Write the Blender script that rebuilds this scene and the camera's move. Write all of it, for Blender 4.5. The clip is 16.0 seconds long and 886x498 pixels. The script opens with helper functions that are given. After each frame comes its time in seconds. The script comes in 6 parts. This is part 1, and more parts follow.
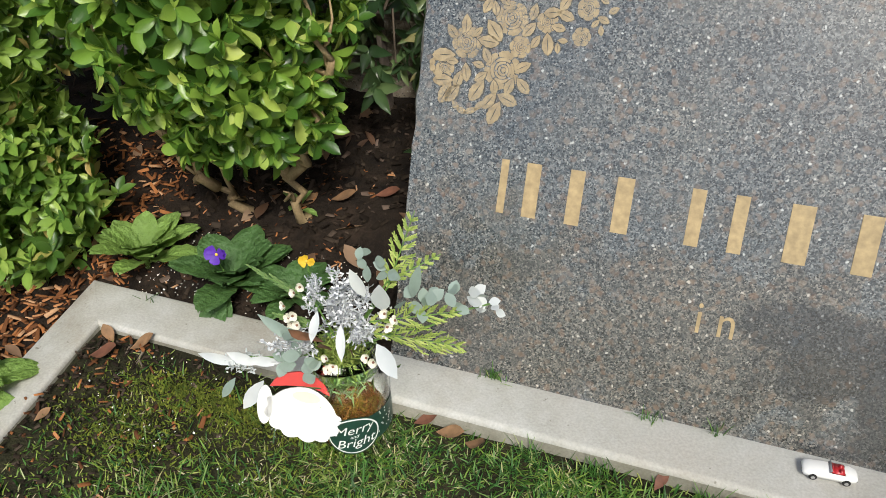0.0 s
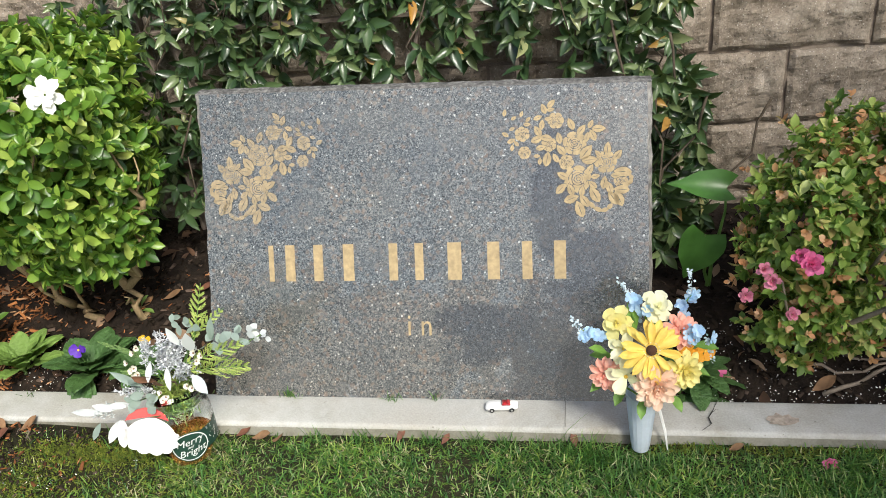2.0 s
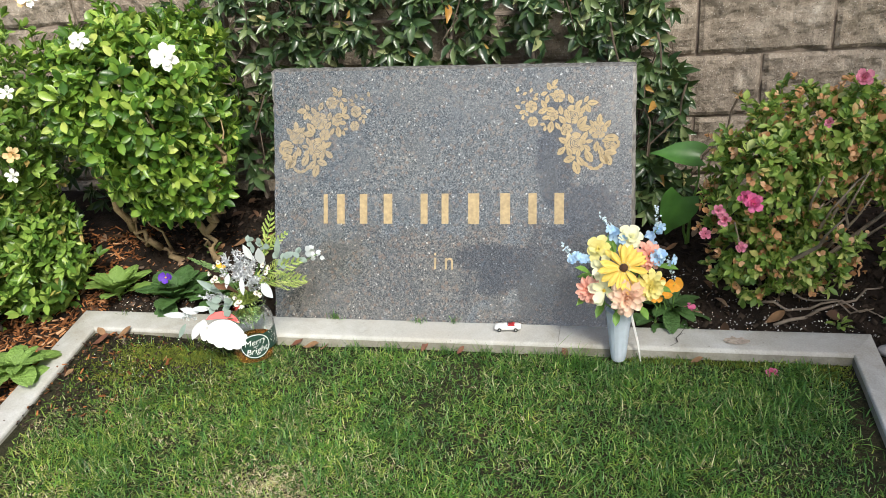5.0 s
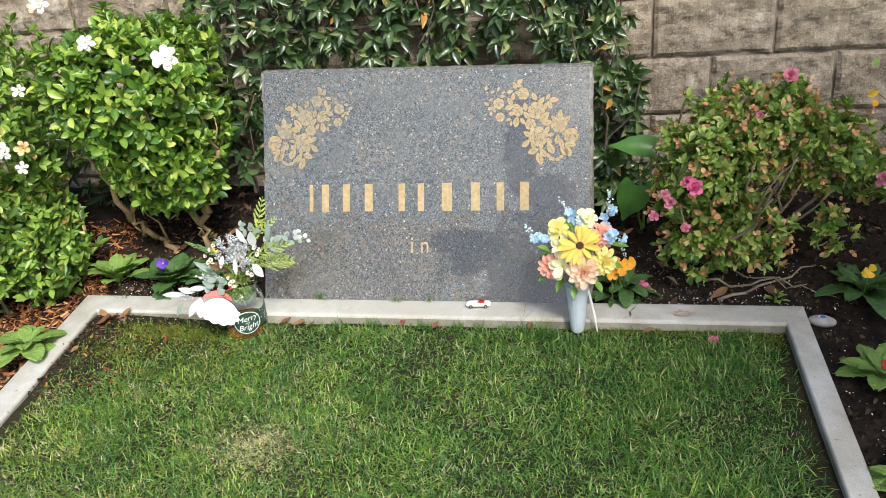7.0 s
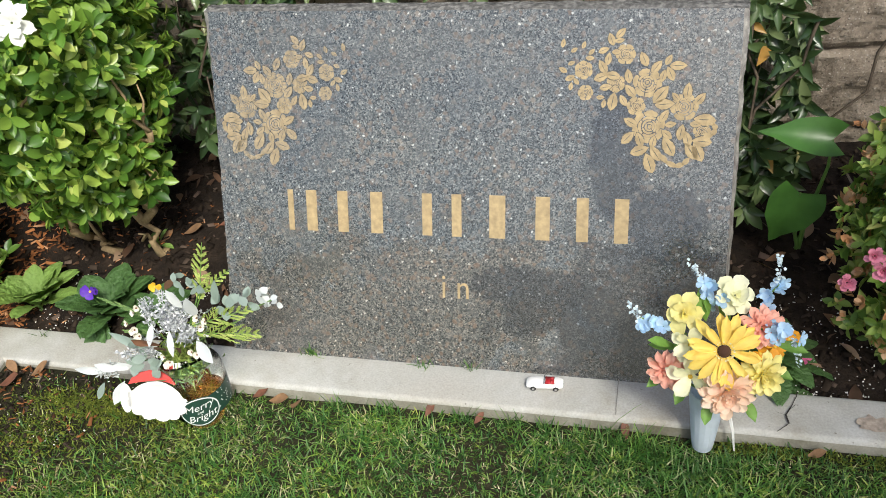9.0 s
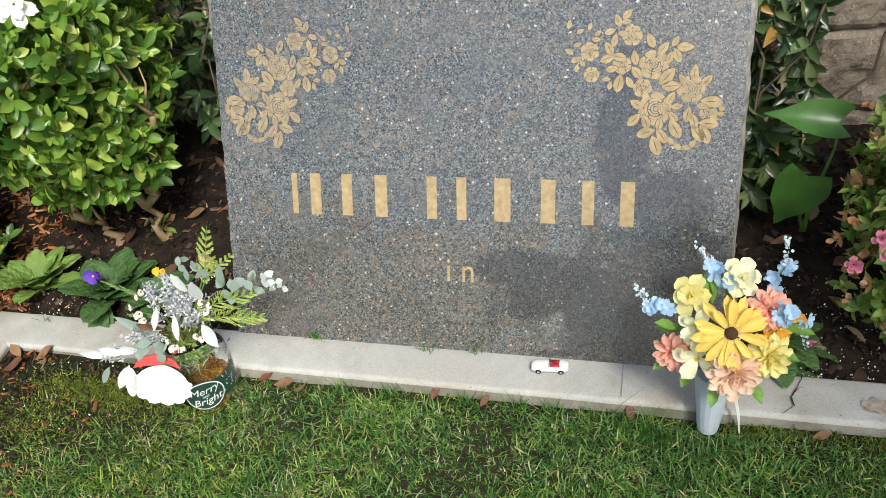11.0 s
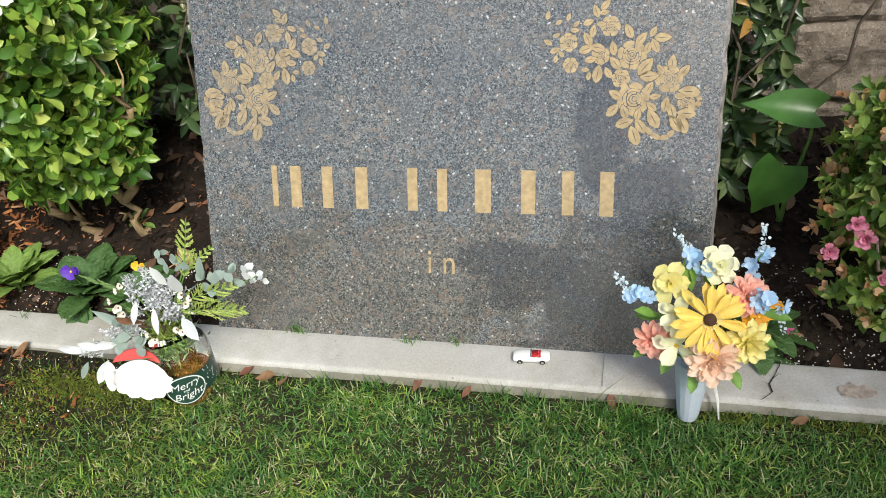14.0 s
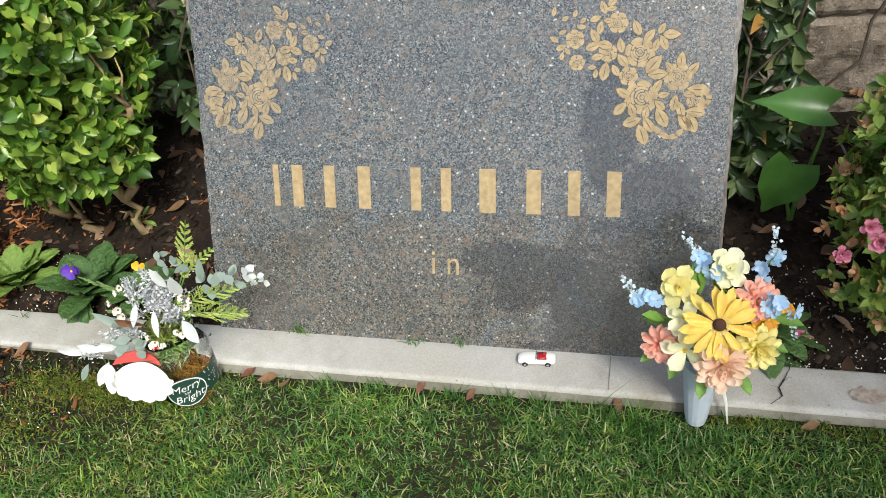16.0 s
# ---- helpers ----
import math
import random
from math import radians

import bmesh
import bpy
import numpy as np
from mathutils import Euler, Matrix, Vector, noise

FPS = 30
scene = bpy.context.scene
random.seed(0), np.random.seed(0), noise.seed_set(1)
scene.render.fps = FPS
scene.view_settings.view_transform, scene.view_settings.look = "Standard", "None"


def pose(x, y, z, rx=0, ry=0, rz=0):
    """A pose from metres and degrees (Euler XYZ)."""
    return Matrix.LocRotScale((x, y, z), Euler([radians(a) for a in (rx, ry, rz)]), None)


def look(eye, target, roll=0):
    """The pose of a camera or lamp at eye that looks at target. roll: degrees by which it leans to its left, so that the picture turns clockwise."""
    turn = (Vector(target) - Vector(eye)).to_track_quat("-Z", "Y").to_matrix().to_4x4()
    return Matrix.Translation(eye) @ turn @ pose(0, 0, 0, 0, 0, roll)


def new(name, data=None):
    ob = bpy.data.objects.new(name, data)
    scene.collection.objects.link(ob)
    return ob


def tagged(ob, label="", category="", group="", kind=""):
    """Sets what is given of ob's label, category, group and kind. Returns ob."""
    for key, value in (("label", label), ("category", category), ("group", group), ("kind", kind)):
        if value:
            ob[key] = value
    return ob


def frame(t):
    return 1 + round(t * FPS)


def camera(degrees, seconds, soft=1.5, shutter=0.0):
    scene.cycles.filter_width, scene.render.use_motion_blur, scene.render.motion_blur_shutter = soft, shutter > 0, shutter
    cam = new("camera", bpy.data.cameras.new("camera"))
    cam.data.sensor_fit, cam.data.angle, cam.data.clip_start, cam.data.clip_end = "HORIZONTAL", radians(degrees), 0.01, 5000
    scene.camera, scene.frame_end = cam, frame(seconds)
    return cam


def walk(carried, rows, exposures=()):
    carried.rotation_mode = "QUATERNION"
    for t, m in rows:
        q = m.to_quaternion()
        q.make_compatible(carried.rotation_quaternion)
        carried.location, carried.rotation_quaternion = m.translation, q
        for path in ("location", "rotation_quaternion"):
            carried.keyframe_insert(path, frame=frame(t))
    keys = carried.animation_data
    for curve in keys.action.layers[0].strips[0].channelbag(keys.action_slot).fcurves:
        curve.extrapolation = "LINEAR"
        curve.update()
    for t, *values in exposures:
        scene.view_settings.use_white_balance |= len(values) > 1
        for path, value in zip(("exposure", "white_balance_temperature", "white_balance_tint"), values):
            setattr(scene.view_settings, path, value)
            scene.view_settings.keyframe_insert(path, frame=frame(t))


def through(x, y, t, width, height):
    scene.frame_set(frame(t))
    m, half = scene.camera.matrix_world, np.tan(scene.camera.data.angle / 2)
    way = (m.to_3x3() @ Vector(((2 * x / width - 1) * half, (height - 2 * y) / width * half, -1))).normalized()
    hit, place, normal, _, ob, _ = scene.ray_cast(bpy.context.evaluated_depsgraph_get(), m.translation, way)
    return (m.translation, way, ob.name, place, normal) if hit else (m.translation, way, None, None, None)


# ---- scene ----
cam = camera(58.3, 16.0, soft=0.9)
PATH = [
    (0, (-0.025, -0.922, 0.914), (-0.625, 0.626, -0.201), -1.2),
    (0.5, (0.193, -1.197, 1.064), (-0.258, 0.454, 0.029), -1.5),
    (1, (0.317, -1.42, 1.113), (-0.033, 0.344, 0.238), -5.4),
    (1.5, (0.37, -1.448, 1.116), (0.027, 0.295, 0.198), -5.6),
    (2, (0.383, -1.435, 1.132), (0.046, 0.319, 0.232), -5.9),
    (2.5, (0.398, -1.422, 1.131), (0.055, 0.325, 0.219), -6.3),
    (3, (0.393, -1.414, 1.133), (0.037, 0.33, 0.221), -5.7),
    (3.5, (0.382, -1.413, 1.131), (-0.001, 0.317, 0.203), -5.2),
    (4, (0.373, -1.509, 1.128), (-0.048, 0.225, 0.224), -6.8),
    (4.5, (0.427, -1.702, 1.097), (-0.018, 0.046, 0.232), -6.5),
    (4.7, (0.477, -1.787, 1.076), (0.027, -0.017, 0.261), -5.5),
    (6.8, (0.552, -2.249, 1.091), (0.18, -0.433, 0.339), -4.5),
    (7, (0.573, -2.117, 1.087), (0.178, -0.315, 0.315), -4.7),
    (7.5, (0.586, -1.802, 1.12), (0.167, -0.029, 0.295), -5.5),
    (8, (0.484, -1.513, 1.154), (0.029, 0.209, 0.243), -7.0),
    (8.5, (0.415, -1.284, 1.15), (-0.055, 0.365, 0.121), -5.7),
    (9, (0.392, -1.142, 1.135), (-0.107, 0.428, 0.0), -7.5),
    (9.5, (0.385, -1.129, 1.124), (-0.099, 0.413, -0.055), -7.5),
    (10, (0.379, -1.142, 1.127), (-0.113, 0.404, -0.043), -7.6),
    (12.5, (0.378, -1.147, 1.131), (-0.107, 0.407, -0.031), -7.9),
    (13, (0.379, -1.149, 1.129), (-0.096, 0.404, -0.039), -8.0),
    (13.5, (0.373, -1.148, 1.129), (-0.091, 0.401, -0.048), -7.8),
    (14, (0.38, -1.155, 1.119), (-0.067, 0.404, -0.052), -7.1),
    (14.5, (0.388, -1.147, 1.12), (-0.076, 0.408, -0.049), -8.3),
    (15, (0.383, -1.134, 1.124), (-0.072, 0.412, -0.06), -7.4),
    (15.5, (0.38, -1.122, 1.125), (-0.076, 0.416, -0.069), -7.4),
    (16, (0.377, -1.122, 1.121), (-0.083, 0.418, -0.069), -7.5),
]
walk(cam, [(t, look(eye, target, roll)) for t, eye, target, roll in PATH],
     [(0, 0.28), (0.5, 0.48), (1.0, 0.59), (4.5, 0.62), (7.0, 0.74), (8.0, 0.62), (9.0, 0.51), (16.0, 0.48)])

# ---- light ----
world = bpy.data.worlds.new("world")
scene.world = world
world.use_nodes = True
wn, wl = world.node_tree.nodes, world.node_tree.links
sky = wn.new("ShaderNodeTexSky")
sky.sky_type = "NISHITA"
sky.sun_disc = False
SUN_UP, SUN_ROUND = 44, 152
sky.sun_elevation, sky.sun_rotation = radians(SUN_UP), radians(SUN_ROUND)
sky.air_density, sky.dust_density = 1.0, 3.0
wl.new(sky.outputs[0], wn["Background"].inputs[0])
wn["Background"].inputs[1].default_value = 0.115
sun = new("sun", bpy.data.lights.new("sun", "SUN"))
sun.data.energy, sun.data.angle, sun.data.color = 3.0, radians(12), (0.97, 0.95, 0.86)
# rotation measured clockwise from +y, seen from above
az = radians(SUN_ROUND)
sun_dir = Vector((math.sin(az) * math.cos(radians(SUN_UP)), math.cos(az) * math.cos(radians(SUN_UP)), math.sin(radians(SUN_UP))))
sun.matrix_world = look(sun_dir * 20, (0, 0, 0))

R = np.random.default_rng(7)


# ---- building helpers ----
def link_mesh(name, me, material, parent=None, label="", smooth=False):
    ob = new(name, me)
    if material is not None:
        me.materials.append(material)
    if smooth:
        me.polygons.foreach_set("use_smooth", [True] * len(me.polygons))
    if parent is not None:
        # meshes are written in world places; undo the parents' own offsets
        ob.parent, p, back = parent, parent, Vector()
        while p is not None:
            back, p = back - p.location, p.parent
        ob.location = back
    if label:
        tagged(ob, label)
    return ob


def part(name, bm, material, parent=None, label="", smooth=False):
    me = bpy.data.meshes.new(name)
    bm.normal_update()
    bm.to_mesh(me)
    bm.free()
    return link_mesh(name, me, material, parent, label, smooth)


def raw(name, verts, faces, material, parent=None, label="", smooth=False):
    me = bpy.data.meshes.new(name)
    me.from_pydata([tuple(v) for v in verts], [], [tuple(f) for f in faces])
    me.update()
    return link_mesh(name, me, material, parent, label, smooth)


def thing(name, label, category, at=(0, 0, 0), group="", kind=""):
    ob = new(name)
    ob.empty_display_size = 0.05
    ob.location = at
    return tagged(ob, label, category, group, kind)


def unit(v):
    v = np.asarray(v, float)
    return v / np.maximum(np.linalg.norm(v, axis=-1, keepdims=True), 1e-9)


def scatter(name, shape, pos, along, up, length, width, material, parent=None, label="", smooth=True, curl=None):
    """Many copies of a small shape (verts, faces) joined into one mesh: x across, y along, z up."""
    tv, tf = np.array(shape[0], float), shape[1]
    pos, d = np.asarray(pos, float), unit(along)
    n = len(pos)
    side = unit(np.cross(d, up))
    nz = unit(np.cross(side, d))
    length, width = np.broadcast_to(length, n), np.broadcast_to(width, n)
    x = tv[None, :, 0, None] * side[:, None, :] * width[:, None, None]
    y = tv[None, :, 1, None] * d[:, None, :] * length[:, None, None]
    z = tv[None, :, 2, None] * nz[:, None, :] * length[:, None, None]
    if curl is not None:
        z = z + (tv[None, :, 1, None] ** 2) * nz[:, None, :] * (np.broadcast_to(curl, n) * length)[:, None, None]
    v = (pos[:, None, :] + x + y + z).reshape(-1, 3)
    k = len(tv)
    by = {}
    for f in tf:
        by.setdefault(len(f), []).append(f)
    me = bpy.data.meshes.new(name)
    loops, starts, totals, at = [], [], [], 0
    for size, fs in by.items():
        a = (np.array(fs)[None] + (np.arange(n) * k)[:, None, None]).reshape(-1, size)
        loops.append(a.ravel())
        starts.append(at + np.arange(len(a)) * size)
        totals.append(np.full(len(a), size))
        at += a.size
    loops, starts, totals = np.concatenate(loops), np.concatenate(starts), np.concatenate(totals)
    me.vertices.add(len(v))
    me.vertices.foreach_set("co", v.astype(np.float32).ravel())
    me.loops.add(len(loops))
    me.loops.foreach_set("vertex_index", loops.astype(np.int32))
    me.polygons.add(len(starts))
    me.polygons.foreach_set("loop_start", starts.astype(np.int32))
    me.polygons.foreach_set("loop_total", totals.astype(np.int32))
    me.update(calc_edges=True)
    return link_mesh(name, me, material, parent, label, smooth)


def leaf_shape(rows=4, blunt=0.8, belly=0.45, fold=0.12, droop=0.1):
    """A leaf of unit length and width, folded along its rib and bent down."""
    v, f = [], []
    for i in range(rows + 1):
        t = i / rows
        w = 0.5 * (math.sin(math.pi * t ** (math.log(0.5) / math.log(belly))) ** blunt if 0 < t < 1 else 0.04)
        z = -droop * t * t
        v += [(-w, t, z + fold * w * 2), (0, t, z), (w, t, z + fold * w * 2)]
    for i in range(rows):
        a = 3 * i
        f += [(a, a + 1, a + 4, a + 3), (a + 1, a + 2, a + 5, a + 4)]
    return v, f


def tube(bm, pts, radii, sides=7):
    """A round tapered tube along points, added to bm."""
    rings = []
    pts = [Vector(p) for p in pts]
    for i, p in enumerate(pts):
        d = (pts[min(i + 1, len(pts) - 1)] - pts[max(i - 1, 0)]).normalized()
        a = d.orthogonal().normalized() if i == 0 else (prev - d * prev.dot(d)).normalized()
        prev = a
        b = d.cross(a)
        r = radii[min(i, len(radii) - 1)]
        rings.append([bm.verts.new(p + (a * math.cos(2 * math.pi * k / sides) + b * math.sin(2 * math.pi * k / sides)) * r) for k in range(sides)])
    for r0, r1 in zip(rings, rings[1:]):
        for k in range(sides):
            bm.faces.new((r0[k], r0[(k + 1) % sides], r1[(k + 1) % sides], r1[k]))
    bm.faces.new(rings[0][::-1])
    bm.faces.new(rings[-1])


def lathe(bm, profile, sides=32, centre=(0, 0, 0), close=True):
    """A turned body from (radius, z) pairs."""
    c = Vector(centre)
    rings = [[bm.verts.new(c + Vector((r * math.cos(2 * math.pi * k / sides), r * math.sin(2 * math.pi * k / sides), z))) for k in range(sides)] for r, z in profile]
    for r0, r1 in zip(rings, rings[1:]):
        for k in range(sides):
            bm.faces.new((r0[k], r0[(k + 1) % sides], r1[(k + 1) % sides], r1[k]))
    if close:
        bm.faces.new(rings[0][::-1])
        bm.faces.new(rings[-1])


def wander(a, b, n, amount, rng):
    """Points from a to b with a crooked way between."""
    a, b = np.array(a, float), np.array(b, float)
    out = [a + (b - a) * i / (n - 1) for i in range(n)]
    for i in range(1, n - 1):
        out[i] = out[i] + rng.normal(0, amount, 3)
    return out


# ---- materials ----
def material(name):
    m = bpy.data.materials.new(name)
    m.use_nodes = True
    return m, m.node_tree.nodes, m.node_tree.links, m.node_tree.nodes["Principled BSDF"]


def coords(n, l, scale):
    t = n.new("ShaderNodeTexCoord")
    mp = n.new("ShaderNodeMapping")
    mp.inputs["Scale"].default_value = scale if hasattr(scale, "__len__") else (scale,) * 3
    l.new(t.outputs["Object"], mp.inputs[0])
    return mp.outputs[0]


def noise_node(n, l, scale, detail=4, rough=0.55, vec=None):
    t = n.new("ShaderNodeTexNoise")
    t.inputs["Scale"].default_value, t.inputs["Detail"].default_value, t.inputs["Roughness"].default_value = scale, detail, rough
    l.new(vec if vec is not None else coords(n, l, 1), t.inputs["Vector"])
    return t.outputs["Fac"]


def ramp(n, l, fac, stops, mode="LINEAR"):
    r = n.new("ShaderNodeValToRGB")
    r.color_ramp.interpolation = mode
    e = r.color_ramp.elements
    while len(e) > 1:
        e.remove(e[-1])
    e[0].position, e[0].color = stops[0][0], (*stops[0][1], 1)
    for p, c in stops[1:]:
        e.new(p).color = (*c, 1)
    l.new(fac, r.inputs[0])
    return r.outputs[0]


def mix(n, l, fac, a, b, mode="MIX"):
    m = n.new("ShaderNodeMix")
    m.data_type, m.blend_type = "RGBA", mode
    for sock, val in ((0, fac), (6, a), (7, b)):
        if hasattr(val, "is_linked"):
            l.new(val, m.inputs[sock])
        else:
            m.inputs[sock].default_value = val if sock == 0 else (*val, 1)
    return m.outputs[2]


def bump(n, l, bsdf, height, strength, distance):
    b = n.new("ShaderNodeBump")
    b.inputs["Strength"].default_value, b.inputs["Distance"].default_value = strength, distance
    l.new(height, b.inputs["Height"])
    l.new(b.outputs[0], bsdf.inputs["Normal"])


def rough_mat(name, stops, scale=8, rough=0.8, bump_scale=60, bump_by=0.4, bump_dist=0.003, island=0.0, piece=0.0, fine=None, metal=0.0):
    """A two-scale mottled surface."""
    m, n, l, b = material(name)
    c = ramp(n, l, noise_node(n, l, scale, 6), stops)
    grain = noise_node(n, l, fine or scale * 12, 3)
    c = mix(n, l, 0.35, c, ramp(n, l, grain, [(0.3, (0.35, 0.35, 0.35)), (0.7, (0.75, 0.75, 0.75))]), "OVERLAY")
    for amount, kind in ((island, "isl"), (piece, "obj")):
        if amount:
            src = n.new("ShaderNodeNewGeometry").outputs["Random Per Island"] if kind == "isl" else n.new("ShaderNodeObjectInfo").outputs["Random"]
            c = mix(n, l, amount, c, ramp(n, l, src, [(0, (0.25, 0.25, 0.25)), (0.5, (0.5, 0.5, 0.5)), (1, (0.78, 0.74, 0.7))]), "OVERLAY")
    l.new(c, b.inputs["Base Color"])
    b.inputs["Roughness"].default_value = rough
    b.inputs["Metallic"].default_value = metal
    b.inputs["Specular IOR Level"].default_value = 0.2
    bump(n, l, b, noise_node(n, l, bump_scale, 5), bump_by, bump_dist)
    return m


def leaf_mat(name, stops, rough=0.4, through=0.25, vein=True, spec=0.45, patch=False, crinkle=False):
    """Leaves whose colour differs from leaf to leaf, and let some light through."""
    m, n, l, b = material(name)
    isl = n.new("ShaderNodeNewGeometry").outputs["Random Per Island"]
    c = ramp(n, l, isl, stops)
    c = mix(n, l, 0.3, c, ramp(n, l, noise_node(n, l, 25, 3), [(0.35, (0.3, 0.3, 0.3)), (0.65, (0.7, 0.7, 0.65))]), "OVERLAY")
    if patch:
        c = mix(n, l, 0.55, c, ramp(n, l, noise_node(n, l, 7, 4), [(0.35, (0.28, 0.36, 0.34)), (0.5, (0.5, 0.5, 0.45)), (0.66, (0.74, 0.68, 0.42))]), "OVERLAY")
    l.new(c, b.inputs["Base Color"])
    b.inputs["Roughness"].default_value = rough
    b.inputs["Specular IOR Level"].default_value = spec
    if crinkle:
        bump(n, l, b, noise_node(n, l, 95, 4), 1.0, 0.009)
    elif vein:
        bump(n, l, b, noise_node(n, l, 160, 3), 0.25, 0.002)
    tr = n.new("ShaderNodeBsdfTranslucent")
    l.new(mix(n, l, 0.5, c, (0.35, 0.5, 0.05), "MIX"), tr.inputs[0])
    mx = n.new("ShaderNodeMixShader")
    mx.inputs[0].default_value = through
    l.new(b.outputs[0], mx.inputs[1])
    l.new(tr.outputs[0], mx.inputs[2])
    l.new(mx.outputs[0], n["Material Output"].inputs["Surface"])
    return m


def plain(name, colour, rough=0.5, metal=0.0, grain=60, depth=0.0015, spread=0.12, through=0.0, island=0.0, spec=0.5):
    """A painted, moulded or petal surface with slight unevenness."""
    m, n, l, b = material(name)
    lo, hi = tuple(max(0, x * (1 - spread)) for x in colour), tuple(min(1, x * (1 + spread)) for x in colour)
    c = ramp(n, l, noise_node(n, l, grain, 4), [(0.3, lo), (0.7, hi)])
    if island:
        c = mix(n, l, island, c, ramp(n, l, n.new("ShaderNodeNewGeometry").outputs["Random Per Island"], [(0, (0.3, 0.3, 0.3)), (1, (0.75, 0.72, 0.7))]), "OVERLAY")
    l.new(c, b.inputs["Base Color"])
    b.inputs["Roughness"].default_value, b.inputs["Metallic"].default_value = rough, metal
    b.inputs["Specular IOR Level"].default_value = spec
    if depth:
        bump(n, l, b, noise_node(n, l, grain * 2, 3), 0.25, depth)
    if through:
        tr = n.new("ShaderNodeBsdfTranslucent")
        l.new(c, tr.inputs[0])
        mx = n.new("ShaderNodeMixShader")
        mx.inputs[0].default_value = through
        l.new(b.outputs[0], mx.inputs[1])
        l.new(tr.outputs[0], mx.inputs[2])
        l.new(mx.outputs[0], n["Material Output"].inputs["Surface"])
    return m


def granite():
    """Polished blue-grey granite with brown and pale crystals, a dark damp stain and a painted dark reflection."""
    m, n, l, b = material("granite_polished")
    vec = coords(n, l, 1)
    # grains of mica and feldspar, then larger pinkish-brown crystals, then sparse pale glints
    def cells(scale, stretch=0.0):
        mp = n.new("ShaderNodeMapping")
        mp.inputs["Location"].default_value = (scale * 0.37, stretch, scale * 0.11)
        mp.inputs["Rotation"].default_value = (0.3, 0.5 + stretch, 0.2)
        l.new(vec, mp.inputs[0])
        warp = n.new("ShaderNodeTexNoise")
        warp.inputs["Scale"].default_value, warp.inputs["Detail"].default_value = scale * 0.9, 2
        l.new(mp.outputs[0], warp.inputs["Vector"])
        ad = n.new("ShaderNodeVectorMath")
        ad.operation = "MULTIPLY_ADD"
        l.new(warp.outputs["Color"], ad.inputs[0])
        ad.inputs[1].default_value = (1.1 / scale,) * 3
        l.new(mp.outputs[0], ad.inputs[2])
        v = n.new("ShaderNodeTexVoronoi")
        v.inputs["Scale"].default_value = scale
        l.new(ad.outputs[0], v.inputs["Vector"])
        sp = n.new("ShaderNodeSeparateColor")
        l.new(v.outputs["Color"], sp.inputs[0])
        return sp.outputs[0], sp.outputs[1], v.outputs["Distance"]
    g0, g1, gd = cells(480)
    c = ramp(n, l, g0, [(0.0, (0.012, 0.015, 0.018)), (0.22, (0.04, 0.05, 0.056)), (0.5, (0.105, 0.118, 0.124)), (0.8, (0.175, 0.182, 0.18)), (1.0, (0.30, 0.295, 0.28))])
    k0, k1, kd = cells(260, 0.7)
    c = mix(n, l, ramp(n, l, k0, [(0.0, (0, 0, 0)), (0.6, (0, 0, 0)), (0.64, (0.5, 0.5, 0.5)), (1, (0.7, 0.7, 0.7))]), c, ramp(n, l, k1, [(0.0, (0.02, 0.024, 0.028)), (0.5, (0.055, 0.062, 0.068)), (1.0, (0.19, 0.185, 0.175))]))
    b0, b1, bd = cells(92, 1.9)
    near = ramp(n, l, bd, [(0.3, (1, 1, 1)), (0.62, (0, 0, 0))])
    some = ramp(n, l, b0, [(0.62, (0, 0, 0)), (0.68, (0.38, 0.38, 0.38)), (1, (0.7, 0.7, 0.7))])
    c = mix(n, l, mix(n, l, 1.0, near, some, "MULTIPLY"), c, ramp(n, l, b1, [(0.0, (0.17, 0.115, 0.085)), (0.6, (0.21, 0.16, 0.125)), (1.0, (0.25, 0.215, 0.18))]))
    w0, w1, wd = cells(120, 3.1)
    near = ramp(n, l, wd, [(0.16, (1, 1, 1)), (0.32, (0, 0, 0))])
    some = ramp(n, l, w0, [(0.90, (0, 0, 0)), (0.91, (1, 1, 1))])
    c = mix(n, l, mix(n, l, 1.0, near, some, "MULTIPLY"), c, (0.52, 0.52, 0.5))
    cloud = noise_node(n, l, 5, 4)
    c = mix(n, l, 0.5, c, ramp(n, l, cloud, [(0.3, (0.33, 0.38, 0.45)), (0.7, (0.58, 0.56, 0.53))]), "OVERLAY")
    # brown tint low down and a damp stain with a shape of its own
    sepv = n.new("ShaderNodeSeparateXYZ")
    l.new(vec, sepv.inputs[0])

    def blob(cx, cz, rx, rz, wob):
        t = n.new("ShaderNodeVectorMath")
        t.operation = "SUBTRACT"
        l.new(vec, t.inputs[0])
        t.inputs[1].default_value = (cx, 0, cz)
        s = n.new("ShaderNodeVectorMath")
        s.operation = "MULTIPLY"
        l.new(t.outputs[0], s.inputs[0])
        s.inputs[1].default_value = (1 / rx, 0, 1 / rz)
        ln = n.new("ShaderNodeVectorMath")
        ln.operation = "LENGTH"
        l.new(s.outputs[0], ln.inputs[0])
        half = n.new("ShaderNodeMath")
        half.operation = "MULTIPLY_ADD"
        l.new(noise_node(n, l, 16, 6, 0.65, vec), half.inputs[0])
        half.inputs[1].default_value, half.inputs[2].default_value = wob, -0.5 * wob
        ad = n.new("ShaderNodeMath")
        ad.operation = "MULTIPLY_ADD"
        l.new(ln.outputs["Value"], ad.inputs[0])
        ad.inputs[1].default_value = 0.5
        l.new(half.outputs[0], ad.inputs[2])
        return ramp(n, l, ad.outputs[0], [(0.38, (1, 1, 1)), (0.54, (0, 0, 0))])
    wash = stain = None
